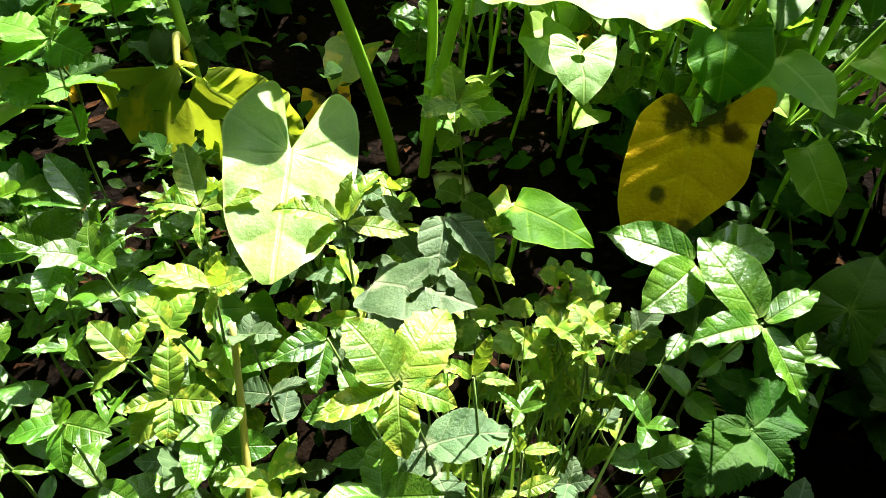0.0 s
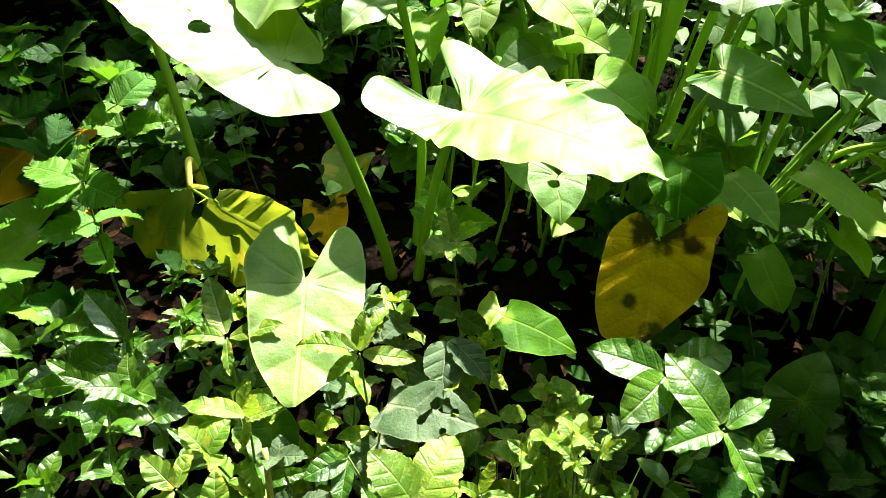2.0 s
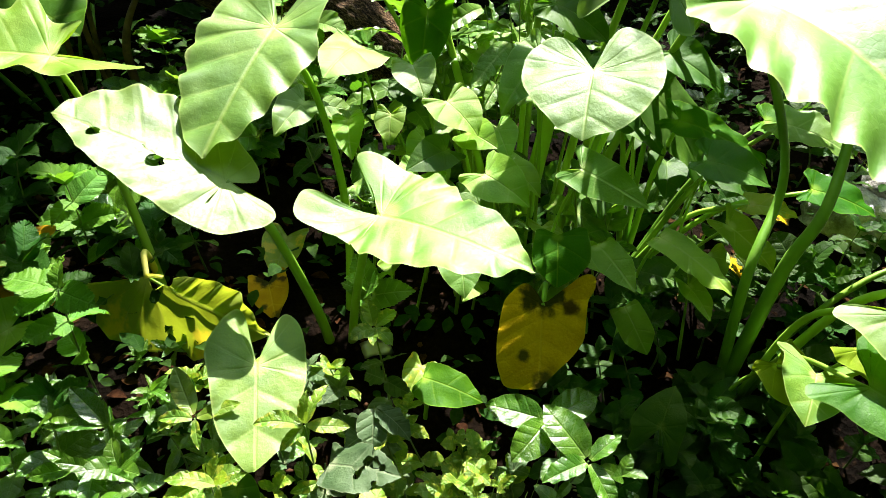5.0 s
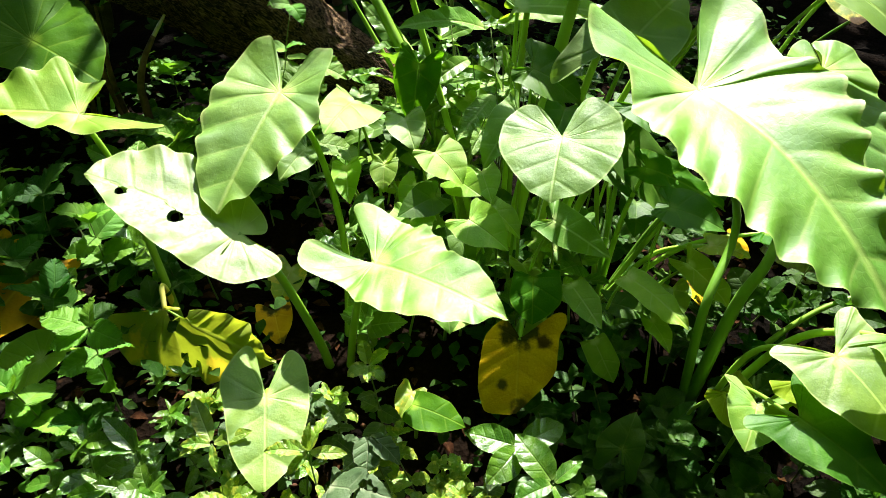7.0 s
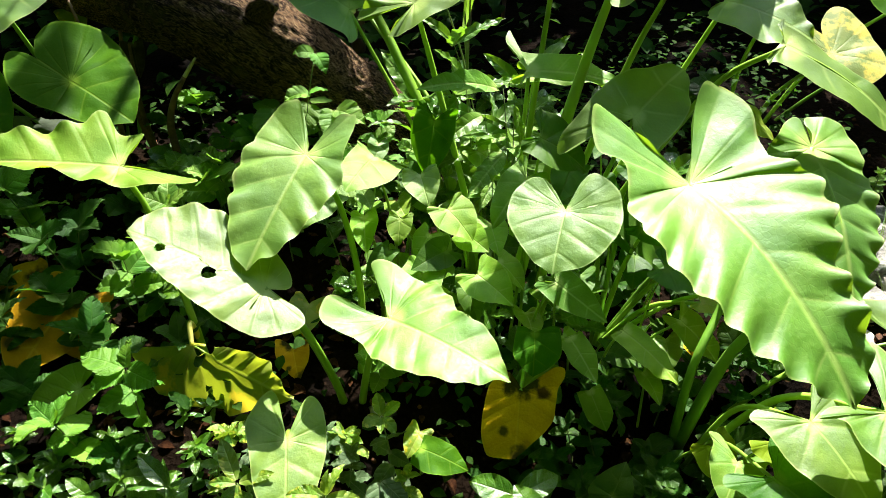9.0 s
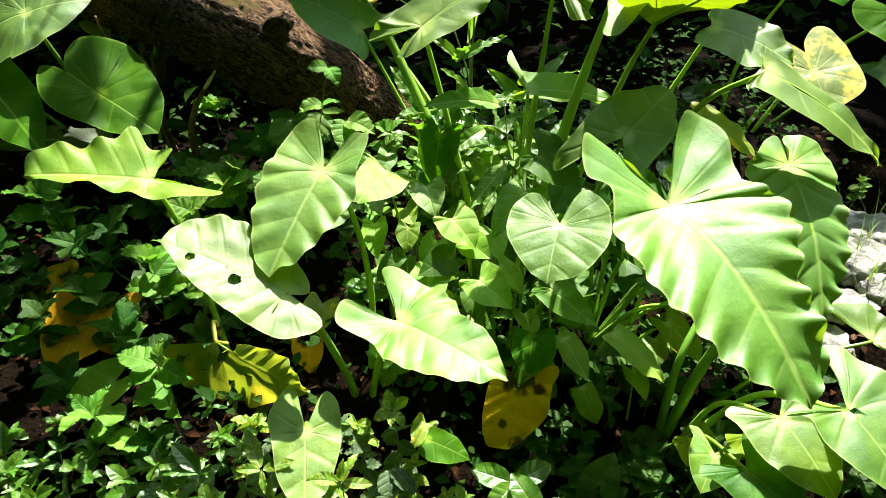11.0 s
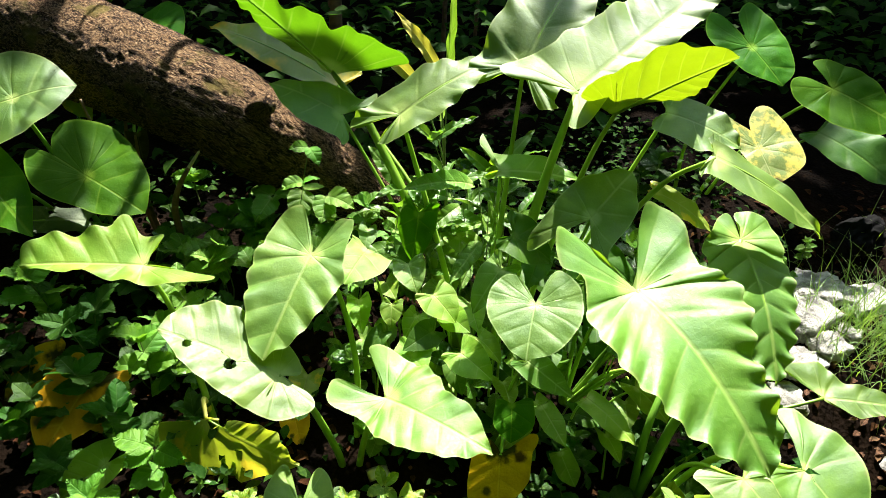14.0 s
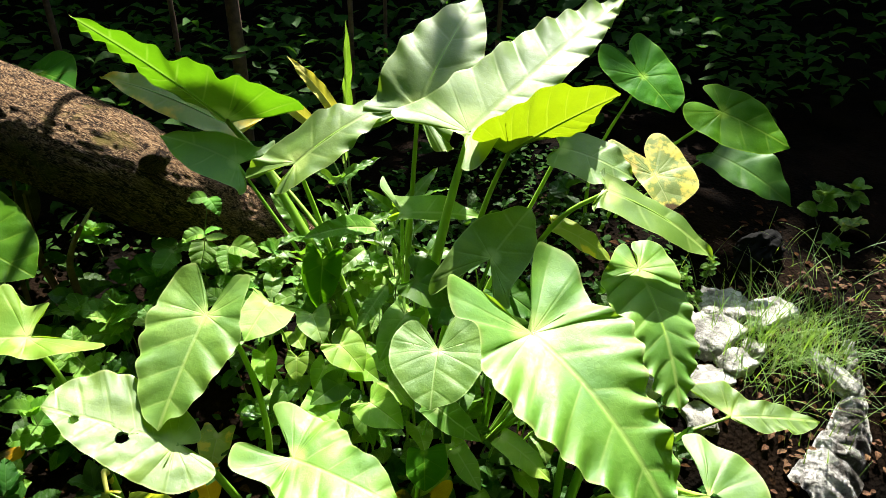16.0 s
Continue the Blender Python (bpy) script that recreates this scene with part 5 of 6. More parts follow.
# weeds that fill the gaps below the big leaves
rnd = random.Random(63)
for k in range(110):
    x, y = rnd.uniform(-0.95, 1.15), rnd.uniform(0.86, 1.95)
    if x > 0.75 and y < 1.0 or x < -0.12 and y < 1.02:
        continue
    if -0.22 < x < 0.0 and 1.0 < y < 1.3 and k % 3:
        continue
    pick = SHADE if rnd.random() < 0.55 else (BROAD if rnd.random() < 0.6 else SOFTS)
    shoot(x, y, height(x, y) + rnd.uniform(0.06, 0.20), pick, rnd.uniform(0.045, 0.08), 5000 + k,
          "low weed with dark shaded leaves" if pick is SHADE else "low weed with light green leaves", 2, 4, "low weeds", "weed", "weed")

# small round-leaved young elephant-ears in the middle
rnd = random.Random(21)
for k, (x, y, z, ln) in enumerate([(0.238, 1.20, 0.40, 0.075), (0.300, 1.08, 0.43, 0.09), (0.301, 0.98, 0.40, 0.085), (0.187, 1.14, 0.36, 0.075), (0.40, 1.16, 0.47, 0.09), (0.02, 1.10, 0.46, 0.09),
                                   (0.02, 1.14, 0.30, 0.08), (0.353, 0.92, 0.30, 0.085), (0.25, 0.98, 0.34, 0.075), (0.62, 0.86, 0.44, 0.11), (0.58, 1.10, 0.42, 0.13), (0.559, 0.74, 0.27, 0.07),
                                   (0.13, 1.04, 0.33, 0.07), (0.10, 1.22, 0.42, 0.08), (0.17, 1.02, 0.28, 0.06), (0.48, 0.96, 0.36, 0.09), (0.43, 0.88, 0.26, 0.07), (0.22, 0.88, 0.22, 0.06),
                                   (0.70, 0.98, 0.36, 0.11), (0.30, 1.26, 0.52, 0.10), (0.08, 0.98, 0.22, 0.06), (0.66, 0.86, 0.24, 0.07)]):
    a = rnd.uniform(-2.6, -0.5)
    d = Vector((math.cos(a), math.sin(a), rnd.uniform(-0.7, 0.1))).normalized()
    w = rnd.uniform(0.36, 0.52)
    side = (w * 0.6, rnd.uniform(-0.4, -0.2), w, 0.2)
    m = TARO_YOUNG if k % 3 else TARO
    # shade in the crowded middle put into a darker blade for these
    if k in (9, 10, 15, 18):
        m = TARO_DEEP_SHADE
    seedling((x, y, z), tuple(Vector((x, y, z)) + d * ln), (rnd.uniform(-0.4, 0.3), -0.45, 0.85), side, side, m, (x + rnd.uniform(-0.03, 0.05), y + rnd.uniform(0.0, 0.08)), 60 + k,
             "young elephant-ear with a small light green leaf" if m is not TARO_DEEP_SHADE else "young elephant-ear with a dark shaded leaf", 0.003, wave=0.03, waves=3, fold=0.25)

# more thin stalks and shaded blades crowding the middle
rnd = random.Random(62)
for k in range(46):
    x, y = rnd.uniform(0.02, 0.74), rnd.uniform(0.80, 1.40)
    z = height(x, y) + rnd.uniform(0.10, 0.34) * (0.45 if x > 0.45 and y < 1.0 else 1.0)
    ln = rnd.uniform(0.05, 0.095)
    a = rnd.uniform(-2.8, -0.3)
    d = Vector((math.cos(a), math.sin(a), rnd.uniform(-0.8, 0.1))).normalized()
    w = rnd.uniform(0.30, 0.50)
    side = (w * 0.6, rnd.uniform(-0.4, -0.15), w, 0.2)
    # past x = 0.45 every blade is darkened to hold the shade there
    m = (TARO_DEEP_SHADE, TARO, TARO_YOUNG)[k % 3] if x < 0.45 else TARO_DEEP_SHADE
    seedling((x, y, z), tuple(Vector((x, y, z)) + d * ln), (rnd.uniform(-0.5, 0.4), -0.5, 0.8), side, side, m, (x + rnd.uniform(-0.04, 0.04), y + rnd.uniform(0.0, 0.10)), 800 + k,
             ("young elephant-ear with a dark shaded leaf", "young elephant-ear with a plain green leaf", "young elephant-ear with a small light green leaf")[k % 3], 0.003, wave=0.03, waves=4, fold=0.2, n=24, rows=4)

# ---------------------------------------------------------------- stuff: undergrowth, litter, grass


def leaf_cloud(bm, place, count, length, spread, rnd, w=0.3, flat=0.6, updown=0.5):
    """Many small folded leaves in one mesh, each of eight faces."""
    shape, vein = bm.loops.layers.uv.get("shape") or bm.loops.layers.uv.new("shape"), bm.loops.layers.uv.get("vein") or bm.loops.layers.uv.new("vein")
    prof = [(0.0, 0.0), (0.7, 0.25), (1.0, 0.5), (0.6, 0.78), (0.0, 1.0)]
    for _ in range(count):
        p = Vector(place()) if callable(place) else Vector(place) + Vector((rnd.gauss(0, 1) * spread[0], rnd.gauss(0, 1) * spread[1], rnd.gauss(0, 1) * spread[2]))
        ln = length * rnd.uniform(0.6, 1.35)
        a = rnd.uniform(0, 6.28)
        d = Vector((math.cos(a), math.sin(a), rnd.uniform(-updown, updown))).normalized()
        up = Vector((rnd.uniform(-1, 1) * (1 - flat), rnd.uniform(-1, 1) * (1 - flat), 1))
        m = frame_of(p, p + d, up)
        f = rnd.uniform(0.1, 0.5)
        arch = rnd.uniform(-0.1, 0.25)
        mids = [bm.verts.new(m @ Vector((0, y * ln, arch * 4 * y * (1 - y) * ln))) for _, y in prof]
        for sg in (1, -1):
            outs = [bm.verts.new(m @ Vector((sg * x * w * ln, y * ln, (arch * 4 * y * (1 - y) + f * x * w) * ln))) for x, y in prof[1:4]]
            ring = [mids[0], *outs, mids[4]]
            for k in range(4):
                quad = [mids[k], ring[k], ring[k + 1], mids[k + 1]]
                quad = [v for i, v in enumerate(quad) if v not in quad[:i]]
                if len(quad) < 3:
                    continue
                fc = bm.faces.new(quad if sg > 0 else quad[::-1])
                for lp in fc.loops:
                    i = mids.index(lp.vert) if lp.vert in mids else 1 + outs.index(lp.vert)
                    s = 0.0 if lp.vert in mids else 1.0
                    lp[shape].uv = (sg * prof[i][0] * w * s, prof[i][1])
                    lp[vein].uv = (prof[i][1] * 5, s)
    return bm


def over_ground(x0, x1, y0, y1, lo, hi, rnd):
    def f():
        x, y = rnd.uniform(x0, x1), rnd.uniform(y0, y1)
        k = rnd.uniform(0, 1)
        clump = 0.5 + 0.5 * noise.noise(Vector((x * 3.1, y * 3.1, 7)))
        return (x, y, height(x, y) + lo + (hi - lo) * k * (0.3 + 0.9 * clump))
    return f


rnd = random.Random(31)
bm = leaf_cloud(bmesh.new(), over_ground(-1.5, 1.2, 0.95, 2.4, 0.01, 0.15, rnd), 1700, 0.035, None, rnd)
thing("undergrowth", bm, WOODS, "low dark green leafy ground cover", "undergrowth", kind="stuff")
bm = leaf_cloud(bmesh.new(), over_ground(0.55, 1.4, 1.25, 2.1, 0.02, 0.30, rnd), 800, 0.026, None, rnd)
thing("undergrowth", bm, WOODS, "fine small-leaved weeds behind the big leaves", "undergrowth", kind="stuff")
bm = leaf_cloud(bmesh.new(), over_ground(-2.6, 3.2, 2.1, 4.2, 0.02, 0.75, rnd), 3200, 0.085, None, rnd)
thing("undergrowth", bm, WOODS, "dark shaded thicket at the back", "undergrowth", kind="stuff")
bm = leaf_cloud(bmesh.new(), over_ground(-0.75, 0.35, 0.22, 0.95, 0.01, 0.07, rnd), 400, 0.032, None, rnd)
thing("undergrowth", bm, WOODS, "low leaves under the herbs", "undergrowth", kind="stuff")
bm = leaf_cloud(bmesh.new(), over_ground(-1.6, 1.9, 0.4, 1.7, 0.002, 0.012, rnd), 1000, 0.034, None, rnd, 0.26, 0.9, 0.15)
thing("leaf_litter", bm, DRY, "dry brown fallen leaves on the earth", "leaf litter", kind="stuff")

bm = leaf_cloud(bmesh.new(), over_ground(1.15, 2.3, 0.4, 1.28, 0.002, 0.02, rnd), 800, 0.022, None, rnd, 0.3, 0.8, 0.2)
thing("leaf_litter", bm, RUSTY, "rusty red-brown fallen leaves round the rubble", "leaf litter", kind="stuff")

bm = bmesh.new()
for _ in range(500):
    x, y = rnd.uniform(-1.2, 1.9), rnd.uniform(0.35, 2.2)
    r = rnd.uniform(0.004, 0.012)
    g = bmesh.ops.create_icosphere(bm, subdivisions=1, radius=r, matrix=Matrix.Translation((x, y, height(x, y) + r * 0.3)) @ Euler((rnd.random() * 6, rnd.random() * 6, 0)).to_matrix().to_4x4() @ Matrix.Diagonal((1, rnd.uniform(0.6, 1), rnd.uniform(0.5, 0.8), 1)))
thing("pebbles", bm, PEBBLE, "small reddish-brown pebbles and crumbs of earth", "pebbles", kind="stuff")

bm = bmesh.new()
shape, vein = bm.loops.layers.uv.new("shape"), bm.loops.layers.uv.new("vein")


def blade_of_grass(bm, x, y, z, ln, a, lean, w, droop):
    prev = None
    for k in range(7):
        f = k / 6
        r = lean * ln * f + droop * ln * f * f
        h = ln * f * math.sqrt(max(0.05, 1 - lean * lean)) - droop * ln * 0.8 * f * f * f
        c = Vector((x + math.cos(a) * r, y + math.sin(a) * r, z + h))
        s = Vector((-math.sin(a), math.cos(a), 0)) * w * (1 - f * 0.92)
        cur = (bm.verts.new(c - s), bm.verts.new(c + s))
        if prev:
            fc = bm.faces.new((prev[0], prev[1], cur[1], cur[0]))
            for lp, uv in zip(fc.loops, ((-0.1, f - 0.16), (0.1, f - 0.16), (0.1, f), (-0.1, f))):
                lp[shape].uv = uv
                lp[vein].uv = (0.3, 0.5)
        prev = cur


for _ in range(820):
    g = rnd.random()
    x, y = (1.50 + rnd.gauss(0, 0.13), 0.98 + rnd.gauss(0, 0.09)) if g < 0.75 else (rnd.uniform(1.25, 2.2), rnd.uniform(0.6, 1.4))
    blade_of_grass(bm, x, y, height(x, y) - 0.01, rnd.uniform(0.06, 0.22), rnd.uniform(0, 6.28), rnd.uniform(0.1, 0.8), rnd.uniform(0.0010, 0.0028), rnd.uniform(0.0, 0.6))
for _ in range(34):
    x, y = 1.52 + rnd.gauss(0, 0.10), 0.99 + rnd.gauss(0, 0.07)
    blade_of_grass(bm, x, y, height(x, y) - 0.01, rnd.uniform(0.24, 0.42), rnd.uniform(0, 6.28), rnd.uniform(0.2, 0.7), 0.0012, rnd.uniform(0.3, 0.8))
thing("grass", bm, GRASS, "tuft of sedge grass growing over pale rubble", "grass", kind="stuff")
bm = bmesh.new()
shape, vein = bm.loops.layers.uv.new("shape"), bm.loops.layers.uv.new("vein")
for _ in range(46):
    x, y = 0.075 + rnd.gauss(0, 0.035), 0.335 + rnd.gauss(0, 0.03)
    blade_of_grass(bm, x, y, height(x, y) - 0.01, rnd.uniform(0.15, 0.32), rnd.uniform(0, 6.28), rnd.uniform(0.05, 0.35), rnd.uniform(0.001, 0.0022), rnd.uniform(0.0, 0.4))
for k in range(20):
    x, y = 0.030 + rnd.gauss(0, 0.016), 0.245 + rnd.gauss(0, 0.014)
    blade_of_grass(bm, x, y, height(x, y) - 0.01, rnd.uniform(0.30, 0.42), rnd.uniform(0.8, 1.7), rnd.uniform(0.20, 0.45), rnd.uniform(0.0030, 0.0044), rnd.uniform(0.05, 0.35))
thing("grass", bm, GRASS, "thin grass stalks among the herbs", "grass", kind="stuff")
# pale bare stalk in front of the herbs, and a bundle of straw on the earth
thing("bare_stalk", tube(bmesh.new(), [(-0.155, 0.30, height(-0.155, 0.30) - 0.01), (-0.158, 0.34, 0.10), (-0.165, 0.40, 0.20), (-0.168, 0.43, 0.26)], [0.0042, 0.0036, 0.0030], 8, 14), STALK_YELLOW, "straight pale yellow-green stalk without leaves", "stalk")
for k in range(15):
    x, y, a = 0.318 + 0.006 * (k % 8) + rnd.uniform(-0.006, 0.006), 0.545 + 0.012 * (k // 5) + rnd.uniform(-0.01, 0.01), rnd.uniform(-0.75, -0.45)
    z, ln = height(x, y) + 0.012 + 0.004 * (k // 5), rnd.uniform(0.05, 0.10)
    tip = (x + math.cos(a) * ln, y + math.sin(a) * ln, z - 0.004)
    thing("straw", tube(bmesh.new(), [(x, y, z), ((x + tip[0]) / 2, (y + tip[1]) / 2, z + 0.006), tip], [0.0016, 0.0014, 0.0008], 5, 6), STRAW_DRY, "thin dry straw lying on the earth", "straw", "bundle of straw")

# ---------------------------------------------------------------- rubble and other loose things


def rock(x, y, z, sx, sy, sz, seed, label, rot=0.0):
    """A broken, weathered slab, half sunk in the earth."""
    bm = bmesh.new()
    bmesh.ops.create_cube(bm, size=2.0)
    bmesh.ops.subdivide_edges(bm, edges=bm.edges[:], cuts=9, use_grid_fill=True)
    off = Vector((seed * 3.7, seed * 1.3, 0))
    for v in bm.verts:
        c = v.co.copy()
        c *= 1 / max(0.9, (abs(c.x) ** 5 + abs(c.y) ** 5 + abs(c.z) ** 5) ** 0.2)
        flat = round(noise.noise(c * 1.1 + off) * 4) / 4
        c *= 1 + 0.30 * flat + 0.16 * noise.noise(c * 2.6 + off) + 0.08 * noise.noise(c * 7 + off)
        v.co = Vector((c.x * sx, c.y * sy, c.z * sz))
    return thing("stone", bm, STONE, label, "stone", "pale rubble stones", m=pose(x, y, z, seed * 7 % 13 - 6, seed * 5 % 11 - 5, rot))


for k, (x, y, sx, sy, sz, rot) in enumerate([(1.30, 1.08, 0.10, 0.075, 0.035, 20), (1.41, 1.18, 0.085, 0.06, 0.035, 60), (1.54, 1.12, 0.09, 0.05, 0.03, 12), (1.19, 0.93, 0.07, 0.05, 0.025, 10),                                              (1.30, 0.95, 0.045, 0.04, 0.025, 0), (1.03, 0.98, 0.04, 0.08, 0.07, 15), (1.56, 0.86, 0.03, 0.08, 0.02, 5), (1.12, 0.84, 0.05, 0.035, 0.02, 80),
                                             (1.45, 1.16, 0.05, 0.04, 0.03, 30), (1.27, 1.14, 0.05, 0.035, 0.03, 100), (1.17, 1.06, 0.045, 0.04, 0.03, 50), (1.48, 0.70, 0.05, 0.03, 0.015, 20), (1.38, 0.98, 0.03, 0.03, 0.02, 45)]):
    rock(x, y, height(x, y) + sz * 0.3, sx, sy, sz, k + 1, "pale weathered slab of rubble sunk in earth", rot)

# half-buried sack, pleated along a curve
bm = bmesh.new()
way = catmull([(1.66, 0.93, 0), (1.60, 0.83, 0), (1.52, 0.755, 0), (1.40, 0.68, 0), (1.27, 0.63, 0)], 90)
rows = []
for i, q in enumerate(way):
    f = i / 90
    a, b = Vector(way[max(0, i - 1)]), Vector(way[min(90, i + 1)])
    out = (b - a).normalized().cross(Vector((0, 0, 1)))
    w = 0.016 + 0.055 * smoothstep(0.15, 0.75, f) * (1 - 0.5 * smoothstep(0.85, 1.0, f))
    row = []
    for j in range(15):
        g = j / 14 * 2 - 1
        p = Vector(q) - out * g * w * (1 + 0.15 * noise.noise(Vector((f * 9, g, 4)))) - out * w * 0.6
        p.z = height(p.x, p.y) + 0.030 * (1 - g * g) - 0.006 + 0.022 * abs(math.sin(f * 48 + g * 2.2 + 2 * noise.noise(Vector((f * 6, g * 2, 1))))) + 0.012 * noise.noise(p * 30)
        row.append(bm.verts.new(p))
    rows.append(row)
for a, b in zip(rows, rows[1:]):
    for j in range(14):
        bm.faces.new((a[j], a[j + 1], b[j + 1], b[j]))
bmesh.ops.solidify(bm, geom=bm.faces[:], thickness=0.003)
thing("sack", bm, SACK, "crumpled dirty white sack half buried in earth", "sack")

# crumpled black sheet
bm = bmesh.new()
bmesh.ops.create_icosphere(bm, subdivisions=5, radius=1.0)
for v in bm.verts:
    c = v.co.copy()
    c *= 1 + 0.22 * noise.noise(c * 1.6) + 0.16 * (1 - 2.5 * abs(noise.noise(c * 3.1))) + 0.05 * noise.noise(c * 9)
    v.co = Vector((c.x * 0.10, c.y * 0.06, c.z * 0.07))
thing("plastic_bag", bm, PLASTIC, "crumpled black plastic bag lying on the earth", "bag", m=pose(1.68, 1.37, height(1.68, 1.37) + 0.03, 0, 0, 20))

# sprigs at the edge of the shade
for k, (x, y, z) in enumerate([(2.05, 1.50, 0.42), (2.12, 1.46, 0.32), (2.02, 1.40, 0.26), (2.20, 1.55, 0.40)]):
    shoot(x, y, z, SOFTS if k != 1 else PALE, 0.075, 640 + k, "small sprig with pale green leaves", 2, 4, "sprigs", "sprig", "plant")
for k, (x, y, z) in enumerate([(1.28, 1.36, 0.36), (1.36, 1.30, 0.34), (1.20, 1.28, 0.36), (1.44, 1.34, 0.34), (1.16, 1.18, 0.32), (1.32, 1.24, 0.30), (1.10, 1.32, 0.42)]):
    shoot(x, y, z, SOFTS, 0.03, 650 + k, "spindly weed with tiny pale leaves", 5, 5, "sprigs", "sprig", "plant")

# withered stalk with a broken pale end, and thin dry stalks beside it
withered = holder("dry_stalk", (-0.49, 1.68, height(-0.49, 1.68)), "withered brown stalk with a broken pale end", "stalk", "withered stalks")
part("stem", tube(bmesh.new(), [(-0.488, 1.68, 0.12), (-0.494, 1.66, 0.39), (-0.491, 1.66, 0.458), (-0.468, 1.66, 0.522), (-0.429, 1.66, 0.583)], [0.012, 0.011, 0.010, 0.008, 0.006], 10, 28, lumps=0.08), BROWN_STEM, withered)
part("broken_end", tube(bmesh.new(), [(-0.430, 1.66, 0.581), (-0.410, 1.66, 0.608), (-0.391, 1.66, 0.633)], [0.0055, 0.005, 0.003], 8, 8), STRAW_DRY, withered, "pale bare end")
for k, pts in enumerate([[(-0.62, 1.90, 0.2), (-0.66, 1.92, 0.45), (-0.64, 1.95, 0.70)],
                         [(-0.60, 1.88, 0.2), (-0.62, 1.86, 0.40), (-0.60, 1.83, 0.62)], [(-0.70, 1.86, 0.2), (-0.69, 1.84, 0.45), (-0.73, 1.84, 0.74)]]):
    thing("dry_stalk", tube(bmesh.new(), pts, [0.009, 0.008, 0.004], 8, 20, lumps=0.1), BROWN_STEM, "thin withered brown stalk in shade by the trunk", "stalk", "withered stalks")

# paper scrap on the earth
bm = bmesh.new()
gx = [[bm.verts.new((0.03 * (i / 6 - 0.5) * 2, 0.016 * (j / 4 - 0.5) * 2, 0.006 * noise.noise(Vector((i * 0.7, j * 0.8, 1))) + 0.006 * math.sin(i * 0.9))) for i in range(7)] for j in range(5)]
for j in range(4):
    for i in range(6):
        bm.faces.new((gx[j][i], gx[j][i + 1], gx[j + 1][i + 1], gx[j + 1][i]))
bmesh.ops.solidify(bm, geom=bm.faces[:], thickness=0.0008)
thing("paper_scrap", bm, PALE_LITTER, "crumpled scrap of white paper on the earth", "litter", m=pose(0.03, 0.84, height(0.03, 0.84) + 0.03, 25, 10, 20))

# big fallen yellow leaves
for k, (x, y, z, ln, a, m) in enumerate([(-0.67, 1.14, 0.25, 0.21, -2.1, TARO_YELLOW), (-0.67, 1.12, 0.16, 0.10, -0.4, TARO_YELLOW), (-0.80, 1.28, 0.20, 0.16, -2.8, TARO_YELLOW), (-0.17, 1.04, 0.15, 0.09, -1.4, TARO_YELLOW), (-0.13, 1.14, 0.19, 0.10, -1.9, TARO_SICK),
                                         (0.84, 0.98, 0.26, 0.06, -1.0, TARO_YELLOW), (0.74, 0.90, 0.20, 0.06, -1.6, TARO_YELLOW), (0.10, 0.74, 0.16, 0.06, -2.2, TARO_SICK), (0.24, 1.06, 0.26, 0.05, -1.5, TARO_YELLOW)]):
    d = Vector((math.cos(a), math.sin(a), -0.45)).normalized()
    me = leaf_mesh("dying_leaf", m, ln, (0.3, -0.3, 0.45, 0.2), (0.3, -0.3, 0.42, 0.2), seed=90 + k, wave=0.05, waves=4, fold=0.3, n=36, rows=5)
    ob = new("dying_leaf", me)
    ob.matrix_basis = frame_of((x, y, z), Vector((x, y, z)) + d, (0, -0.4, 0.9))
    tagged(ob, "limp yellow dying leaf sagging onto the herbs", "leaf", "dying leaves")

# tall blades behind the trunk
rnd = random.Random(44)
sp = holder("blade_plant", (0.34, 1.60, height(0.34, 1.60)), "plant with stiff narrow yellow-green blades", "plant")
for k, (tip, joint, m, w) in enumerate([((0.35, 1.62, 1.113), (0.318, 1.62, 0.70), MID_LANCE, 0.22), ((0.187, 1.62, 1.028), (0.313, 1.62, 0.84), STRAWS, 0.55), ((0.121, 1.65, 0.93), (0.25, 1.62, 0.815), STRAWS, 0.6),
                                         ((0.27, 1.60, 0.90), (0.33, 1.60, 0.80), STRAWS, 0.5)]):
    put_leaf(sp, m[k % 3], joint, tip, (0.2, -1, 0.5), rnd, w)
    part("stem", tube(bmesh.new(), [(0.34, 1.60, height(0.34, 1.60)), (0.33, 1.61, 0.55), joint], [0.004, 0.003, 0.002], 6, 10), HERB_STEM, sp)

# ---------------------------------------------------------------- trees added out of view to shade the bed
rnd = random.Random(8)


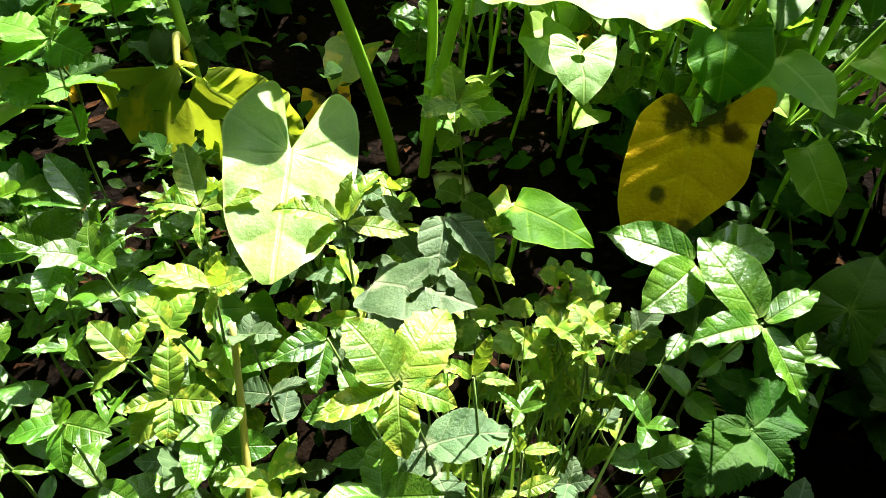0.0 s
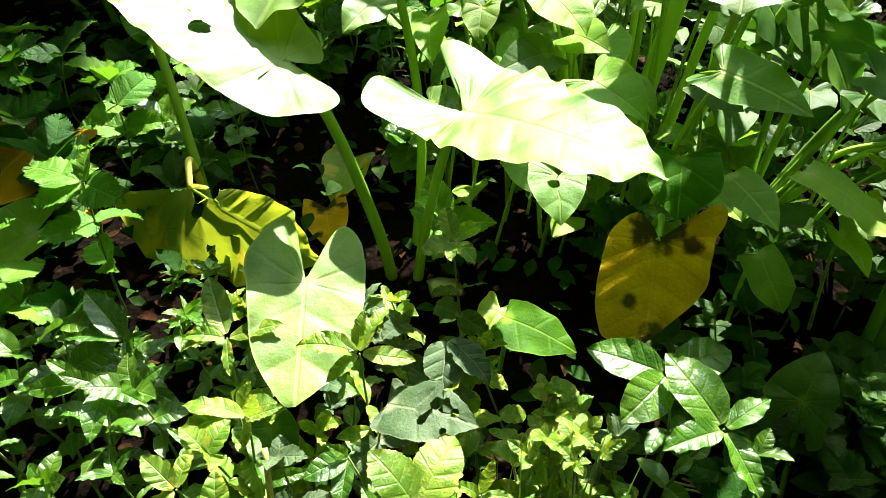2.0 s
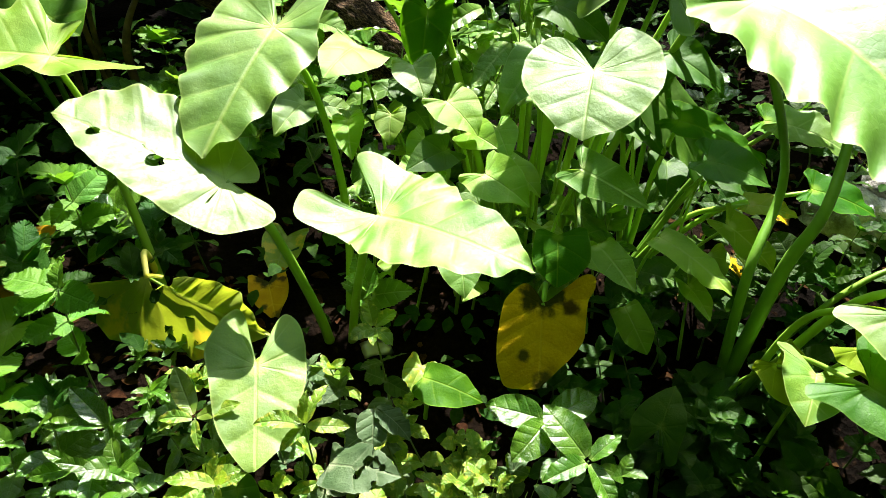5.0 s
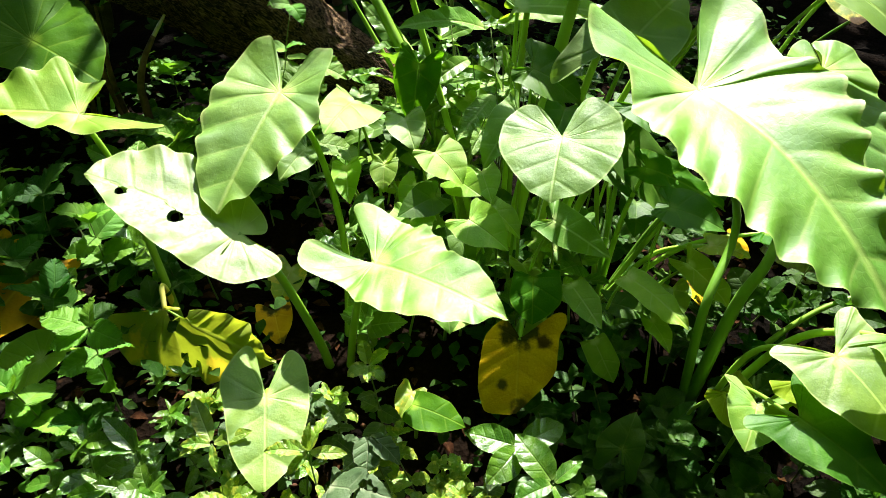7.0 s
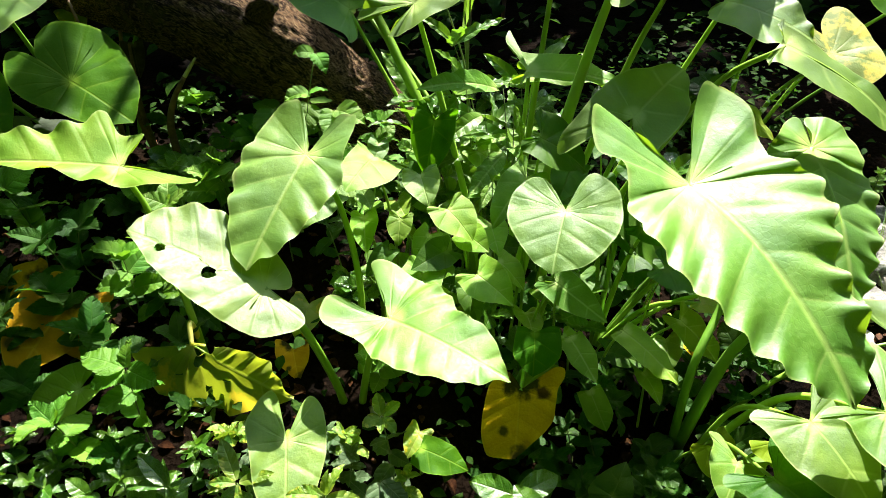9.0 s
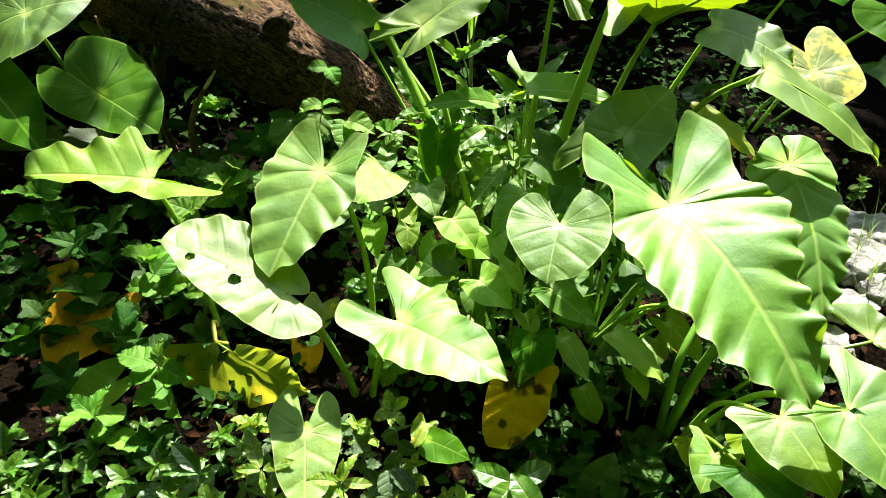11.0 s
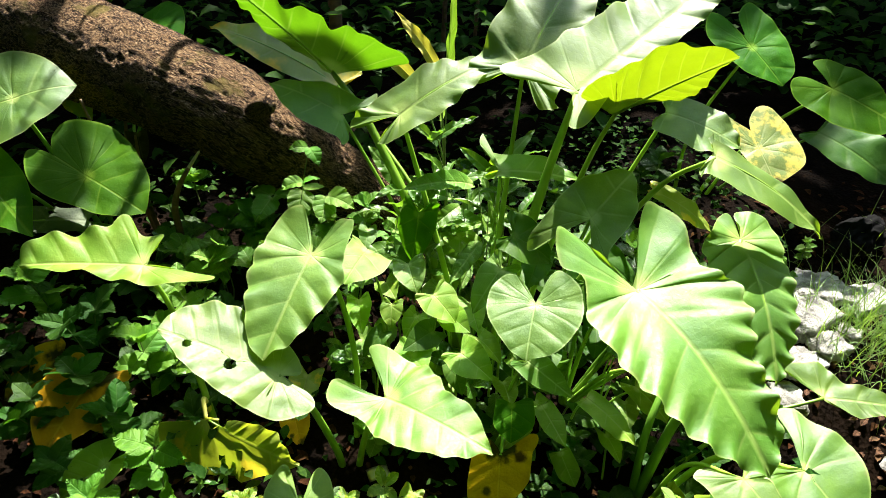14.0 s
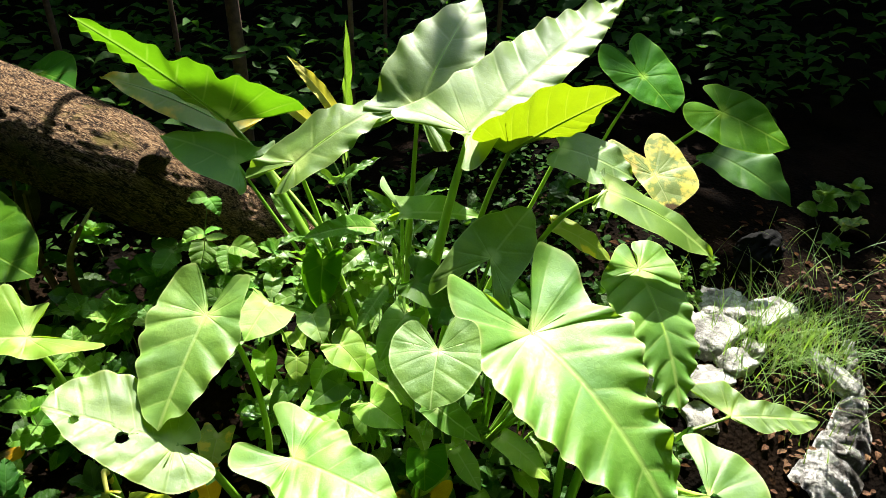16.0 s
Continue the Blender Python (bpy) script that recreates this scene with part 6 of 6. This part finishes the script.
def tree(x, y, h, r, crown_r, seed, label, lo=1.7):
    rr = random.Random(seed)
    e = holder("tree", (x, y, height(x, y)), label, "tree", "shade trees")
    part("trunk", tube(bmesh.new(), [(x, y, height(x, y) - 0.1), (x + 0.05, y, h * 0.4), (x + rr.uniform(-0.2, 0.2), y + 0.1, h * 0.8)], [r, r * 0.85, r * 0.6], 14, 24, lumps=0.1), BARK, e)
    bm = bmesh.new()
    for k in range(7):
        a = 6.28 * k / 7 + rr.uniform(-0.3, 0.3)
        tube(bm, [(x, y, h * 0.6), (x + math.cos(a) * crown_r * 0.5, y + math.sin(a) * crown_r * 0.5, h * 0.85), (x + math.cos(a) * crown_r * 0.9, y + math.sin(a) * crown_r * 0.9, h)], [r * 0.5, r * 0.25, r * 0.1], 6, 10)
    part("limbs", bm, BARK, e)
    bm = bmesh.new()
    for k in range(85):
        a, q = rr.uniform(0, 6.28), math.sqrt(rr.random()) * crown_r
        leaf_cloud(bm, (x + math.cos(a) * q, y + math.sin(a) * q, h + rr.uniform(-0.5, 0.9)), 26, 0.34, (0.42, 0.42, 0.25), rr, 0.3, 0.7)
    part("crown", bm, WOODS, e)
    return e


# places chosen so the added crowns block sky but leave a gap for sun
for k, (x, y, r) in enumerate([(2.1, 7.6, 2.9), (7.0, 3.3, 2.8), (-3.3, 3.6, 2.8), (2.6, -2.2, 2.8), (-1.6, 7.3, 2.7), (5.7, 6.0, 2.6), (-1.8, -1.9, 2.7), (5.7, -0.6, 2.7)]):
    tree(x, y, 4.3 + 0.15 * (k % 3), 0.13, r, k + 1, "unseen broad tree added to shade the bed")
# hedge added out of view all round, to keep low sky light off the bed
bm = bmesh.new()
cols = 72
ring = []
for k in range(cols):
    a = 6.2832 * k / cols
    col = []
    for j in range(9):
        r = 8.2 + 0.5 * noise.noise(Vector((math.cos(a) * 4, math.sin(a) * 4, j * 0.6))) - 0.25 * j * (j > 5)
        col.append(bm.verts.new((0.8 + math.cos(a) * r, 0.5 + math.sin(a) * r, -0.3 + j * 0.78)))
    ring.append(col)
for k in range(cols):
    p, q = ring[k], ring[(k + 1) % cols]
    for j in range(8):
        bm.faces.new((p[j], q[j], q[j + 1], p[j + 1]))
thing("hedge_wall", bm, SKY_BLOCK, "unseen dark hedge added to block low sky light", "hedge", kind="structure")
rr = random.Random(3)


def on_sky_block():
    a = rr.uniform(0, 6.2832)
    return (0.8 + math.cos(a) * rr.uniform(7.4, 8.2), 0.5 + math.sin(a) * rr.uniform(7.4, 8.2), rr.uniform(-0.1, 5.5))


thing("hedge_leaves", leaf_cloud(bmesh.new(), on_sky_block, 5200, 0.30, None, rr, 0.3, 0.2), WOODS, "dark leaves of the added unseen hedge", "hedge", kind="stuff")
# slim stems in the thicket at the back
for k, (x, y, r) in enumerate([(0.05, 2.75, 0.030), (-0.20, 3.0, 0.012), (0.55, 2.9, 0.012), (0.75, 3.1, 0.010), (-0.65, 2.9, 0.014), (1.3, 3.0, 0.012)]):
    z = height(x, y)
    thing("sapling", tube(bmesh.new(), [(x, y, z - 0.05), (x + 0.02, y, z + 0.8), (x - 0.03, y + 0.05, z + 1.9), (x, y, z + 3.2)], [r, r * 0.9, r * 0.6, r * 0.4], 10, 30, lumps=0.05), BROWN_STEM, "slim dark stem in the shaded thicket", "sapling", "slim stems")
